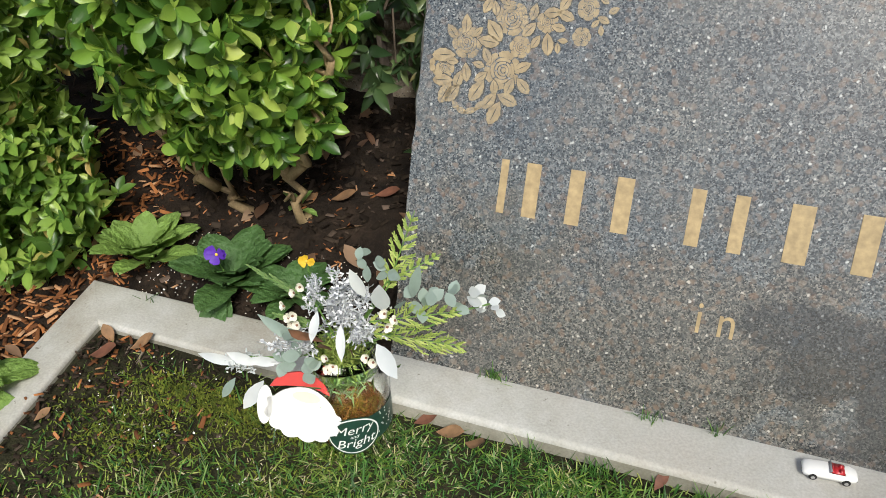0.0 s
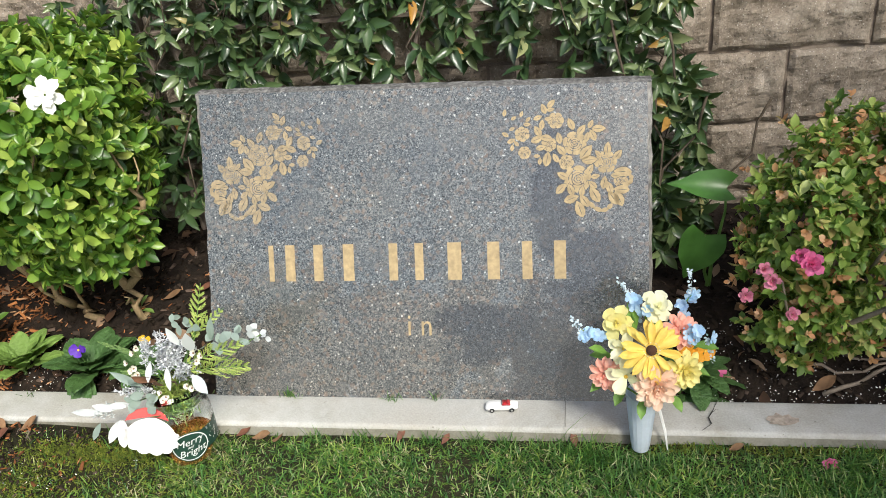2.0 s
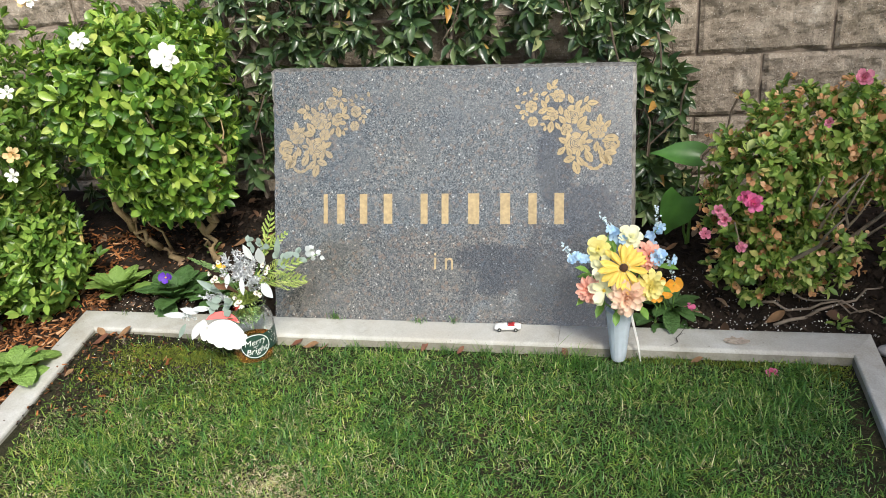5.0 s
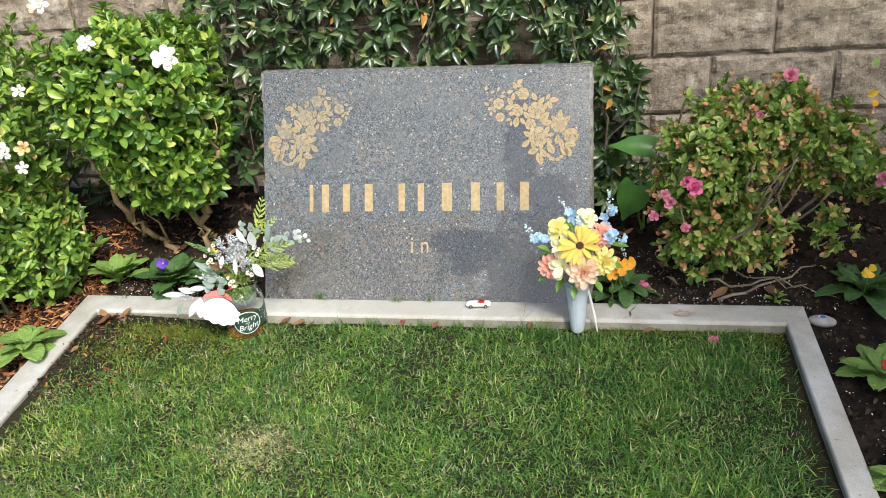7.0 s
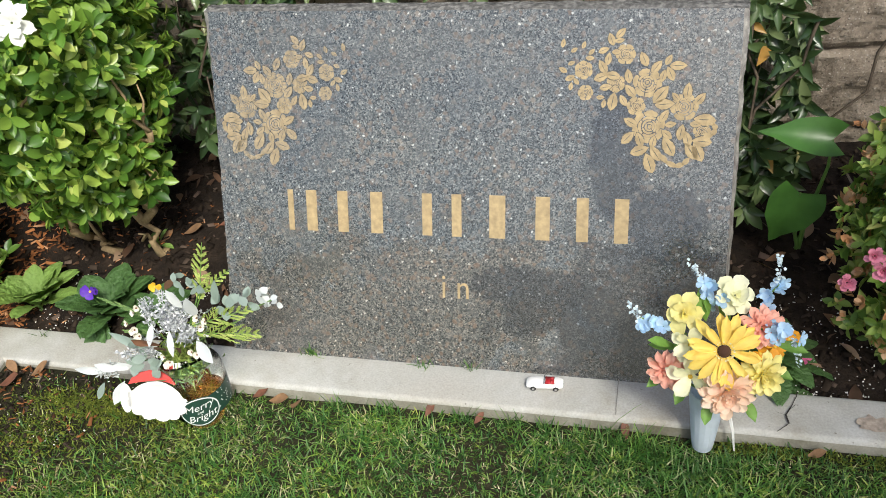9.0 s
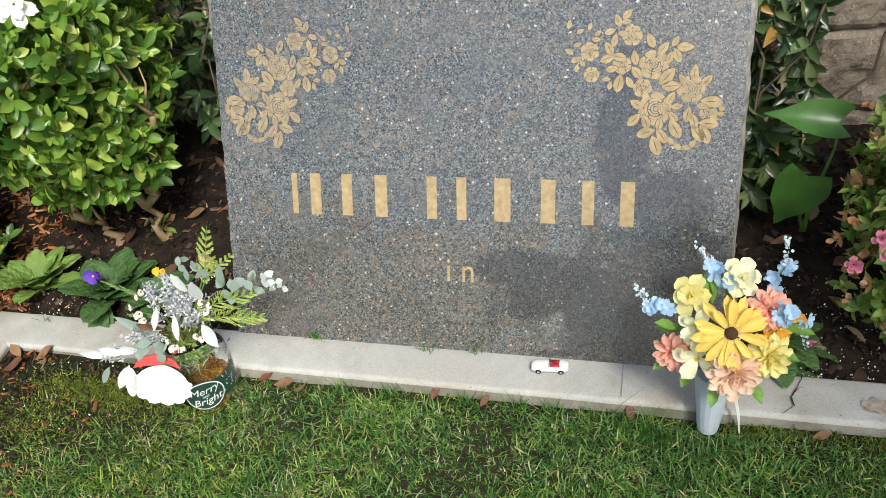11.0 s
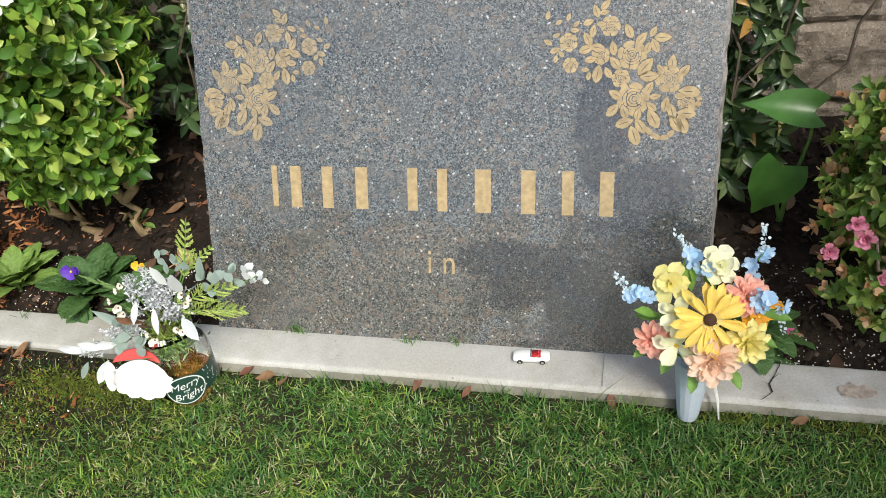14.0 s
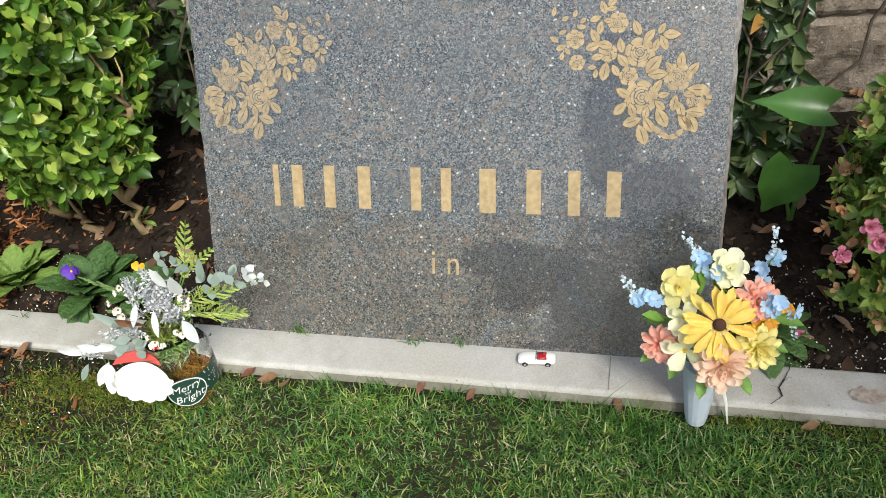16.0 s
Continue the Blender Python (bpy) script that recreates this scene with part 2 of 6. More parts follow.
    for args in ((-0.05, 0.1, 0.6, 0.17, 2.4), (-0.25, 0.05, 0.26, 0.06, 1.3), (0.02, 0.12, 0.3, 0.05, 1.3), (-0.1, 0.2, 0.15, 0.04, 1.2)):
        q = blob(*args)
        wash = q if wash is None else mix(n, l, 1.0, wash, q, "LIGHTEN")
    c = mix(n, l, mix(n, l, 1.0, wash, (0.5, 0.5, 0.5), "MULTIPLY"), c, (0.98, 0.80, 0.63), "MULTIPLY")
    # the last, tall blob paints a dark reflected streak into the colour
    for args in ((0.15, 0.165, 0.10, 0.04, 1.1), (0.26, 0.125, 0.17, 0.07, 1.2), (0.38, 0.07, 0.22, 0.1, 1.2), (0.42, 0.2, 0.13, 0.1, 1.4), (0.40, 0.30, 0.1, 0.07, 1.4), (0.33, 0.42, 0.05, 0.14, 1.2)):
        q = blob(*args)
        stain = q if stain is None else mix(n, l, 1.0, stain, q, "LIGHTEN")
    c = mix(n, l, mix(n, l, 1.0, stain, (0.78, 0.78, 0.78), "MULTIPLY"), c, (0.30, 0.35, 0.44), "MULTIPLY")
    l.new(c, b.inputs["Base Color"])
    r = ramp(n, l, noise_node(n, l, 7, 5), [(0.3, (0.16, 0.16, 0.16)), (0.7, (0.34, 0.34, 0.34))])
    l.new(r, b.inputs["Roughness"])
    b.inputs["Specular IOR Level"].default_value = 1.0
    bump(n, l, b, noise_node(n, l, 300, 2), 0.06, 0.0008)
    return m


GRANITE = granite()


def worn_gold():
    """Gilding worn through to the grey stone in small patches."""
    m, n, l, b = material("worn_gold_paint")
    c = ramp(n, l, noise_node(n, l, 90, 4), [(0.3, (0.26, 0.2, 0.12)), (0.7, (0.42, 0.33, 0.2))])
    grain = ramp(n, l, noise_node(n, l, 260, 3, 0.7), [(0.44, (0, 0, 0)), (0.56, (1, 1, 1))])
    patch = ramp(n, l, noise_node(n, l, 13, 3), [(0.38, (0.05, 0.05, 0.05)), (0.66, (0.7, 0.7, 0.7))])
    c = mix(n, l, mix(n, l, 1.0, grain, patch, "MULTIPLY"), c, (0.15, 0.15, 0.15))
    l.new(c, b.inputs["Base Color"])
    b.inputs["Roughness"].default_value = 0.5
    return m


GOLD_WORN = worn_gold()
GRANITE_ROUGH = rough_mat("granite_rock_face", [(0.3, (0.15, 0.13, 0.13)), (0.5, (0.25, 0.24, 0.23)), (0.7, (0.42, 0.40, 0.37))], 60, 0.85, 120, 0.8, 0.004)
GROOVE = rough_mat("granite_groove", [(0.3, (0.05, 0.05, 0.05)), (0.7, (0.13, 0.13, 0.125))], 120, 0.7, 200, 0.3, 0.001)
GRANITE_TOP = rough_mat("weathered_granite_top", [(0.3, (0.05, 0.05, 0.05)), (0.5, (0.12, 0.118, 0.115)), (0.7, (0.26, 0.255, 0.245))], 110, 0.9, 130, 0.9, 0.004)
GOLD = plain("gold_paint", (0.38, 0.285, 0.155), 0.55, 0.0, 90, 0.001, 0.25)
def concrete(name, stops, stain, amount):
    """Trowelled concrete: cloudy cement, brown stains, dark pores and fine sand."""
    m, n, l, b = material(name)
    c = ramp(n, l, noise_node(n, l, 7, 7, 0.62), stops)
    dirt = ramp(n, l, noise_node(n, l, 3.3, 6, 0.66), [(0.42, (0, 0, 0)), (0.72, (amount, amount, amount))])
    c = mix(n, l, dirt, c, stain)
    c = mix(n, l, 0.3, c, ramp(n, l, noise_node(n, l, 240, 3), [(0.3, (0.32, 0.32, 0.32)), (0.7, (0.7, 0.7, 0.7))]), "OVERLAY")
    pores = ramp(n, l, noise_node(n, l, 75, 2), [(0.24, (0.75, 0.75, 0.75)), (0.30, (0, 0, 0))])
    c = mix(n, l, pores, c, (0.16, 0.145, 0.12))
    l.new(c, b.inputs["Base Color"])
    b.inputs["Roughness"].default_value = 0.88
    b.inputs["Specular IOR Level"].default_value = 0.2
    bump(n, l, b, noise_node(n, l, 130, 5), 0.4, 0.002)
    return m


CONCRETE = concrete("kerb_concrete", [(0.25, (0.33, 0.32, 0.285)), (0.45, (0.45, 0.45, 0.425)), (0.7, (0.55, 0.555, 0.545))], (0.27, 0.225, 0.155), 0.6)
# Vertical faces: stained, and base tone darkened to stand in for shade.
CONCRETE_FACE = concrete("kerb_shaded_stained_face", [(0.3, (0.19, 0.18, 0.14)), (0.5, (0.30, 0.29, 0.245)), (0.72, (0.42, 0.415, 0.38))], (0.10, 0.09, 0.05), 0.8)
SEAM = plain("joint_grey", (0.16, 0.15, 0.135), 0.95)
CRACK = plain("crack_dark", (0.03, 0.026, 0.022), 0.95)
RUST = plain("rust_stain", (0.38, 0.32, 0.265), 0.9, spread=0.3, grain=120)


def block_material():
    """Ground-face block: buff cement with dark and pale aggregate."""
    m, n, l, b = material("split_block")
    vec = coords(n, l, 1)
    c = ramp(n, l, noise_node(n, l, 11, 8, 0.68), [(0.30, (0.13, 0.106, 0.083)), (0.45, (0.255, 0.212, 0.168)), (0.58, (0.35, 0.298, 0.242)), (0.72, (0.50, 0.44, 0.37))])
    c = mix(n, l, 0.4, c, ramp(n, l, n.new("ShaderNodeObjectInfo").outputs["Random"], [(0, (0.36, 0.33, 0.31)), (0.5, (0.5, 0.5, 0.5)), (1, (0.66, 0.64, 0.6))]), "OVERLAY")
    c = mix(n, l, 0.4, c, ramp(n, l, noise_node(n, l, 140, 3), [(0.3, (0.3, 0.3, 0.3)), (0.7, (0.72, 0.72, 0.72))]), "OVERLAY")
    for scale, lo, col, seed in ((170, 0.12, (0.11, 0.09, 0.075), 0), (190, 0.1, (0.52, 0.48, 0.43), 3.3)):
        mp = n.new("ShaderNodeMapping")
        mp.inputs["Location"].default_value = (seed, seed, seed)
        mp.inputs["Rotation"].default_value = (0.4, 0.7 + seed, 0.3)
        l.new(vec, mp.inputs[0])
        v = n.new("ShaderNodeTexVoronoi")
        v.inputs["Scale"].default_value = scale
        l.new(mp.outputs[0], v.inputs["Vector"])
        sp = n.new("ShaderNodeSeparateColor")
        l.new(v.outputs["Color"], sp.inputs[0])
        near = ramp(n, l, v.outputs["Distance"], [(0.25, (1, 1, 1)), (0.4, (0, 0, 0))])
        some = ramp(n, l, sp.outputs[0], [(0.84, (0, 0, 0)), (0.87, (0.75, 0.75, 0.75))])
        c = mix(n, l, mix(n, l, 1.0, near, some, "MULTIPLY"), c, col)
    l.new(c, b.inputs["Base Color"])
    b.inputs["Roughness"].default_value = 0.95
    b.inputs["Specular IOR Level"].default_value = 0.2
    bump(n, l, b, noise_node(n, l, 48, 7, 0.7), 1.0, 0.012)
    return m


BLOCK = block_material()
MORTAR = rough_mat("mortar", [(0.3, (0.15, 0.12, 0.095)), (0.7, (0.27, 0.22, 0.18))], 20, 0.95, 120, 0.5, 0.003)
SOIL = rough_mat("soil", [(0.3, (0.008, 0.006, 0.005)), (0.55, (0.02, 0.014, 0.010)), (0.8, (0.045, 0.03, 0.021))], 18, 0.95, 70, 1.0, 0.01)
LAWN_SOIL = rough_mat("lawn_soil", [(0.3, (0.012, 0.012, 0.006)), (0.55, (0.028, 0.027, 0.013)), (0.8, (0.065, 0.055, 0.03))], 14, 0.95, 110, 1.0, 0.008, fine=200)
MEADOW = rough_mat("far_lawn", [(0.3, (0.035, 0.07, 0.015)), (0.55, (0.06, 0.12, 0.025)), (0.8, (0.10, 0.16, 0.04))], 6, 0.9, 120, 1.0, 0.01, fine=160)
BARK = rough_mat("bark", [(0.3, (0.20, 0.14, 0.075)), (0.6, (0.36, 0.27, 0.15)), (0.8, (0.46, 0.37, 0.23))], 22, 0.9, 90, 0.8, 0.004)
DARK_TWIG = rough_mat("creeper_stem", [(0.3, (0.045, 0.035, 0.025)), (0.7, (0.12, 0.095, 0.07))], 30, 0.9, 120, 0.5, 0.002)
DRY_TWIG = rough_mat("dry_twig", [(0.3, (0.14, 0.11, 0.085)), (0.7, (0.30, 0.25, 0.2))], 30, 0.9, 120, 0.5, 0.002)
WOOD = rough_mat("grey_wood", [(0.3, (0.10, 0.08, 0.065)), (0.7, (0.22, 0.18, 0.15))], 9, 0.85, 80, 0.6, 0.003)
GARDENIA = leaf_mat("gardenia_leaf", [(0, (0.03, 0.085, 0.014)), (0.3, (0.085, 0.19, 0.028)), (0.6, (0.18, 0.31, 0.045)), (0.88, (0.30, 0.43, 0.075)), (1, (0.46, 0.52, 0.13))], 0.34, 0.24, True, 0.5)
AZALEA = leaf_mat("azalea_leaf", [(0, (0.05, 0.115, 0.022)), (0.35, (0.145, 0.25, 0.046)), (0.7, (0.30, 0.41, 0.09)), (0.9, (0.50, 0.56, 0.18)), (0.95, (0.46, 0.36, 0.14)), (1, (0.45, 0.19, 0.08))], 0.42, 0.28)
FAR_AZALEA = leaf_mat("white_azalea_leaf", [(0, (0.045, 0.11, 0.02)), (0.35, (0.11, 0.21, 0.036)), (0.7, (0.21, 0.34, 0.062)), (0.95, (0.36, 0.48, 0.11)), (1, (0.4, 0.28, 0.1))], 0.35, 0.22)
VINE = leaf_mat("vine_leaf", [(0, (0.018, 0.042, 0.018)), (0.4, (0.04, 0.078, 0.03)), (0.75, (0.08, 0.13, 0.05)), (0.93, (0.16, 0.21, 0.09)), (0.985, (0.25, 0.28, 0.13)), (1, (0.35, 0.18, 0.04))], 0.28, 0.12, True, 0.5)
BROAD = leaf_mat("broad_leaf", [(0, (0.12, 0.225, 0.05)), (0.5, (0.19, 0.32, 0.072)), (1, (0.29, 0.42, 0.12))], 0.5, 0.2, crinkle=True)
DARK_BROAD = leaf_mat("dark_broad_leaf", [(0, (0.04, 0.10, 0.03)), (0.6, (0.07, 0.15, 0.045)), (1, (0.13, 0.23, 0.075))], 0.45, 0.15, crinkle=True)
DEAD = leaf_mat("dead_leaf", [(0, (0.06, 0.03, 0.018)), (0.4, (0.13, 0.065, 0.036)), (0.8, (0.22, 0.13, 0.08)), (1, (0.34, 0.24, 0.16))], 0.8, 0.1)
MULCH = leaf_mat("bark_mulch", [(0, (0.05, 0.022, 0.012)), (0.4, (0.17, 0.068, 0.027)), (0.8, (0.38, 0.155, 0.058)), (1, (0.48, 0.29, 0.17))], 0.9, 0.0, True, 0.15)
FADED = leaf_mat("faded_flower", [(0, (0.42, 0.18, 0.08)), (0.5, (0.58, 0.30, 0.15)), (1, (0.68, 0.45, 0.28))], 0.8, 0.25)
GRASS = leaf_mat("grass", [(0, (0.012, 0.055, 0.012)), (0.4, (0.042, 0.14, 0.028)), (0.75, (0.10, 0.235, 0.05)), (0.92, (0.22, 0.34, 0.10)), (1, (0.48, 0.46, 0.28))], 0.5, 0.25, False, 0.4, True)
PERLITE = plain("white_perlite", (0.8, 0.79, 0.76), 0.9)
WHITE_PETAL = plain("white_petal", (0.86, 0.86, 0.82), 0.6, spread=0.04, through=0.25)
PINK_PETAL = plain("pink_petal", (0.74, 0.16, 0.36), 0.6, spread=0.25, through=0.3, island=0.3)

# ---- ground and kerb ----
SLOPE = 0.1


def lawn_z(y, x=0.0):
    """Lawn height: falls away from the headstone, heaped nearly to the kerb's top in the -x corner."""
    heap = min(1.0, max(0.0, (-0.58 - x) / 0.3))
    heap = heap * heap * (3 - 2 * heap)
    return -0.032 + 0.015 * heap + (SLOPE * (0.88 + 0.12 * heap) * (y + 0.09) if y < -0.09 else 0)


def bed_z(x, y):
    """Planting bed: level with the kerb in front, rising towards the wall, lower beside the lawn."""
    if y < 0:
        return -0.03 + SLOPE * y
    return -0.03 + 0.42 * min(y, 0.3) + 0.08 * max(0.0, y - 0.3)


def ground_sheet():
    """One sheet: fine near the grave, coarse out to the horizon."""
    xs = sorted({*np.round(np.arange(-1.9, 1.95, 0.05), 3), -400, -60, -12, -4, -2.5, 2.5, 4, 12, 60, 400})
    ys = sorted({*np.round(np.arange(-1.6, 0.95, 0.05), 3), -400, -60, -12, -5, -2.8, 1.2, 3, 12, 60, 400})
    verts, faces = [], []
    for y in ys:
        for x in xs:
            yy = min(max(y, -1.6), 0.8)
            z = bed_z(x, yy) if (yy > -0.03 or abs(x) > 1.085) else lawn_z(yy, x) - 0.008
            if abs(x) < 3 and -2 < y < 1:
                z += 0.006 * noise.noise((x * 9, y * 9, 0)) + 0.003 * noise.noise((x * 31, y * 31, 3))
            verts.append((x, y, z))
    w = len(xs)
    for j in range(len(ys) - 1):
        for i in range(w - 1):
            a = j * w + i
            faces.append((a, a + 1, a + w + 1, a + w))
    ob = raw("ground", verts, faces, SOIL, smooth=True)
    ob.data.materials.append(MEADOW)
    for p in ob.data.polygons:
        if abs(p.center.x) > 2.2 or p.center.y < -1.75:
            p.material_index = 1
    return tagged(ob, "dark damp garden soil with lawn beyond", "ground", kind="structure")


ground_sheet()


def lawn_sheet():
    verts, faces = [], []
    xs, ys = np.linspace(-1.06, 1.07, 50), np.linspace(-1.7, -0.075, 40)
    for y in ys:
        for x in xs:
            verts.append((x, y, lawn_z(y, x) + 0.006 * noise.noise((x * 7, y * 7, 1))))
    for j in range(39):
        for i in range(49):
            a = j * 50 + i
            faces.append((a, a + 1, a + 51, a + 50))
    return tagged(raw("lawn", verts, faces, LAWN_SOIL, smooth=True), "mossy soil under the small grass plot", "lawn", kind="structure")


lawn_sheet()


def kerb_run(name, outline_top, drop, label):
    """A kerb from its plan corners (x, y, z), with softened, slightly uneven top edges."""
    bm = bmesh.new()
    n = 40
    (a0, a1), (b0, b1) = outline_top
    a0, a1, b0, b1 = (Vector(v) for v in (a0, a1, b0, b1))
    r = 0.010
    rows = []
    for i in range(n + 1):
        t = i / n
        p, q = a0.lerp(a1, t), b0.lerp(b1, t)
        across = (q - p).normalized()
        j = [noise.noise((p.x * 14 + k * 5, p.y * 14, k)) * 0.0012 for k in range(4)]
        up = Vector((0, 0, 1))
        bow = [(1 - math.cos(a), 1 - math.sin(a)) for a in (0.0, 0.4, 0.8, 1.2, math.pi / 2)]
        prof = [p - up * drop] + [p + across * (u * r + j[0]) - up * (w * r) for u, w in bow] + [p.lerp(q, 0.35) + up * j[2], p.lerp(q, 0.7) + up * j[3]] + [q - across * (u * r + j[1]) - up * (w * r) for u, w in bow[::-1]] + [q - up * drop]
        rows.append([bm.verts.new(v) for v in prof])
    for r0, r1 in zip(rows, rows[1:]):
        for k in range(len(r0) - 1):
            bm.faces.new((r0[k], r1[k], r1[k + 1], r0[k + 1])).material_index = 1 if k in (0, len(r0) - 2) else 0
    bmesh.ops.recalc_face_normals(bm, faces=bm.faces)
    for end in (rows[0], rows[-1][::-1]):
        bm.faces.new([bm.verts.new(v.co) for v in end])
    ob = part(name, bm, CONCRETE, smooth=True)
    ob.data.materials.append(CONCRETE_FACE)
    return tagged(ob, label, "kerb", kind="structure")


KF, KB = -0.085, 0.024
JOINT_X = 0.348
Y_END = -2.6
kerb_back = kerb_run("kerb", [((-1.033, KF, 0), (1.062, KF, 0)), ((-1.135, KB, 0), (1.128, KB, 0))], 0.09, "pale grey concrete kerb under the headstone, cracked and stained")


def side_kerb(start_a, end_a, start_b, end_b):
    """A side run from the mitred corner, falling with the lawn; a and b are its two top edges, left one first."""
    z = SLOPE * (Y_END - KF)
    kerb_run("kerb", [((*start_a, 0), (end_a, Y_END, z)), ((*start_b, 0), (end_b, Y_END, z))], 0.09, "pale grey concrete kerb beside the grass")


side_kerb((-1.135, KB), -0.93, (-1.033, KF), -0.83)
side_kerb((1.062, KF), 1.068, (1.128, KB), 1.132)

# ---- wall ----
WALL_Y, JOINT = 0.765, 0.010
wall = tagged(new("wall_north"), "rough split-face brown concrete block garden wall", "wall", kind="structure")


def block_mesh(seed):
    """A split-face block 0.39 x 0.19: broken, rough front."""
    nx, nz = 30, 16
    w, h = 0.4 - JOINT, 0.2 - JOINT
    v, f = [], []
    for j in range(nz + 1):
        for i in range(nx + 1):
            x, z = -w / 2 + w * i / nx, -h / 2 + h * j / nz
            e = min(i, nx - i, j, nz - j)
            y = -0.014 * noise.noise((x * 11, z * 14, seed * 7.3)) - 0.009 * noise.noise((x * 38, z * 38, seed * 3.1)) - (0.010 if e > 0 else 0.0)
            v.append((x, y, z))
    k = nx + 1
    for j in range(nz):
        for i in range(nx):
            a = j * k + i
            f.append((a, a + 1, a + k + 1, a + k))
    base = len(v)
    rim = [i for i in range(k)] + [j * k + nx for j in range(1, nz + 1)] + [nz * k + i for i in range(nx - 1, -1, -1)] + [j * k for j in range(nz - 1, 0, -1)]
    for i in rim:
        v.append((v[i][0], 0.05, v[i][2]))
    for i in range(len(rim)):
        j = (i + 1) % len(rim)
        f.append((rim[j], rim[i], base + i, base + j))
    me = bpy.data.meshes.new("block")
    me.from_pydata(v, [], f)
    me.update()
    me.materials.append(BLOCK)
    return me


def build_wall():
    bm = bmesh.new()
    bmesh.ops.create_cube(bm, size=1, matrix=Matrix.Translation((0, WALL_Y + 0.11, 0.75)) @ Matrix.Diagonal((6.4, 0.18, 2.1, 1)))
    part("mortar_core", bm, MORTAR, wall)
    kinds = [block_mesh(s) for s in range(8)]
    for row in range(-3, 9):
        off = 0.938 if row % 2 else 0.738
        for col in range(-9, 7):
            x = off + 0.4 * col
            if abs(x) < 3.1:
                ob = new("block", kinds[int(R.integers(8))])
                ob.parent = wall
                ob.location = (x, WALL_Y + 0.012, 0.475 + 0.2 * row)


# ---- headstone ----
LEAN = 0.40
S_L, S_R, S_TOP, S_Y0 = -0.489, 0.533, 0.658, 0.014


def on_stone(x, s, lift=0.0):
    """A place on the slanted face: x along, z height s, lifted off the face."""
    n = Vector((0, -1, LEAN)).normalized()
    return Vector((x, S_Y0 + LEAN * s, s)) + n * lift


def stone_top(x):
    """The top edge falls slightly towards +x."""
    return 0.668 - 0.020 * (x - S_L) / (S_R - S_L)


def headstone():
    top = thing("headstone", "slanted polished blue-grey granite headstone with gilded engraving", "headstone", (0, 0, 0))
    bm = bmesh.new()
    z0, depth = -0.03, 0.032
    yb = S_Y0 + LEAN * S_TOP + depth
    nx, nz = 60, 40
    tops = [stone_top(S_L + (S_R - S_L) * i / nx) for i in range(nx + 1)]
    f = [[bm.verts.new((S_L + (S_R - S_L) * i / nx, S_Y0 + LEAN * (z0 + (tops[i] - z0) * j / nz), z0 + (tops[i] - z0) * j / nz)) for i in range(nx + 1)] for j in range(nz + 1)]
    for j in range(nz + 1):
        f[j][0].co.x += 0.003 * noise.noise((3, j * 0.5, 0)) + 0.0015 * noise.noise((3, j * 2.2, 5))
        f[j][nx].co.x += 0.003 * noise.noise((9, j * 0.5, 0)) + 0.0015 * noise.noise((9, j * 2.2, 5))
    for j in range(nz):
        for i in range(nx):
            bm.faces.new((f[j][i], f[j][i + 1], f[j + 1][i + 1], f[j + 1][i]))
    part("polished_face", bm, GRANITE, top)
    # rough sides, top and back
    bm = bmesh.new()
    rings = []
    for j in range(nz + 1):
        ring = []
        for side, x0 in ((-1, f_x(S_L, 3, j)), (1, f_x(S_R, 9, j))):
            row = []
            z = z0 + (stone_top(S_L if side < 0 else S_R) - z0) * j / nz
            y0 = S_Y0 + LEAN * z
            for i in range(9):
                t = i / 8
                b = 0.010 * math.sin(min(1, t * 4) * math.pi / 2) + 0.005 * noise.noise((t * 8 + side * 4, z * 22, 2)) * (1 if 0 < i else 0)
                row.append(bm.verts.new((x0 + side * b * (1 if i else 0), y0 + (yb - y0) * t, z)))
            ring.append(row)
        rings.append(ring)
    for a, b in zip(rings, rings[1:]):
        for s in (0, 1):
            for i in range(8):
                q = (a[s][i], a[s][i + 1], b[s][i + 1], b[s][i])
                bm.faces.new(q if s else q[::-1])
    for a, b in zip(rings, rings[1:]):
        bm.faces.new((a[0][8], a[1][8], b[1][8], b[0][8])[::-1])
    part("rock_faced_sides", bm, GRANITE_ROUGH, top, "rough rock-pitched granite sides")
    bm = bmesh.new()
    g = [[bm.verts.new((S_L - 0.006 + (S_R - S_L + 0.014) * i / 60, S_Y0 + LEAN * stone_top(S_L + (S_R - S_L) * i / 60) + depth * k / 3, stone_top(S_L + (S_R - S_L) * i / 60) + (0.003 * noise.noise((i * 0.6, k, 8)) + 0.004 if k else 0.0))) for i in range(61)] for k in range(4)]
    for a, b in zip(g, g[1:]):
        for i in range(60):
            bm.faces.new((a[i], a[i + 1], b[i + 1], b[i]))
    part("top_edge", bm, GRANITE_TOP, top, "sawn weathered top edge")
    return top


def f_x(x, k, j):
    return x + 0.003 * noise.noise((k, j * 0.5, 0)) + 0.0015 * noise.noise((k, j * 2.2, 5))


stone = headstone()

# ---- shrubs ----
LEAF = leaf_shape(4, belly=0.58, fold=0.12, droop=0.14)
OVAL_LEAF = leaf_shape(6, blunt=0.62, belly=0.62, fold=0.12, droop=0.16)
LONG_LEAF = leaf_shape(4, belly=0.45, fold=0.12, droop=0.25)


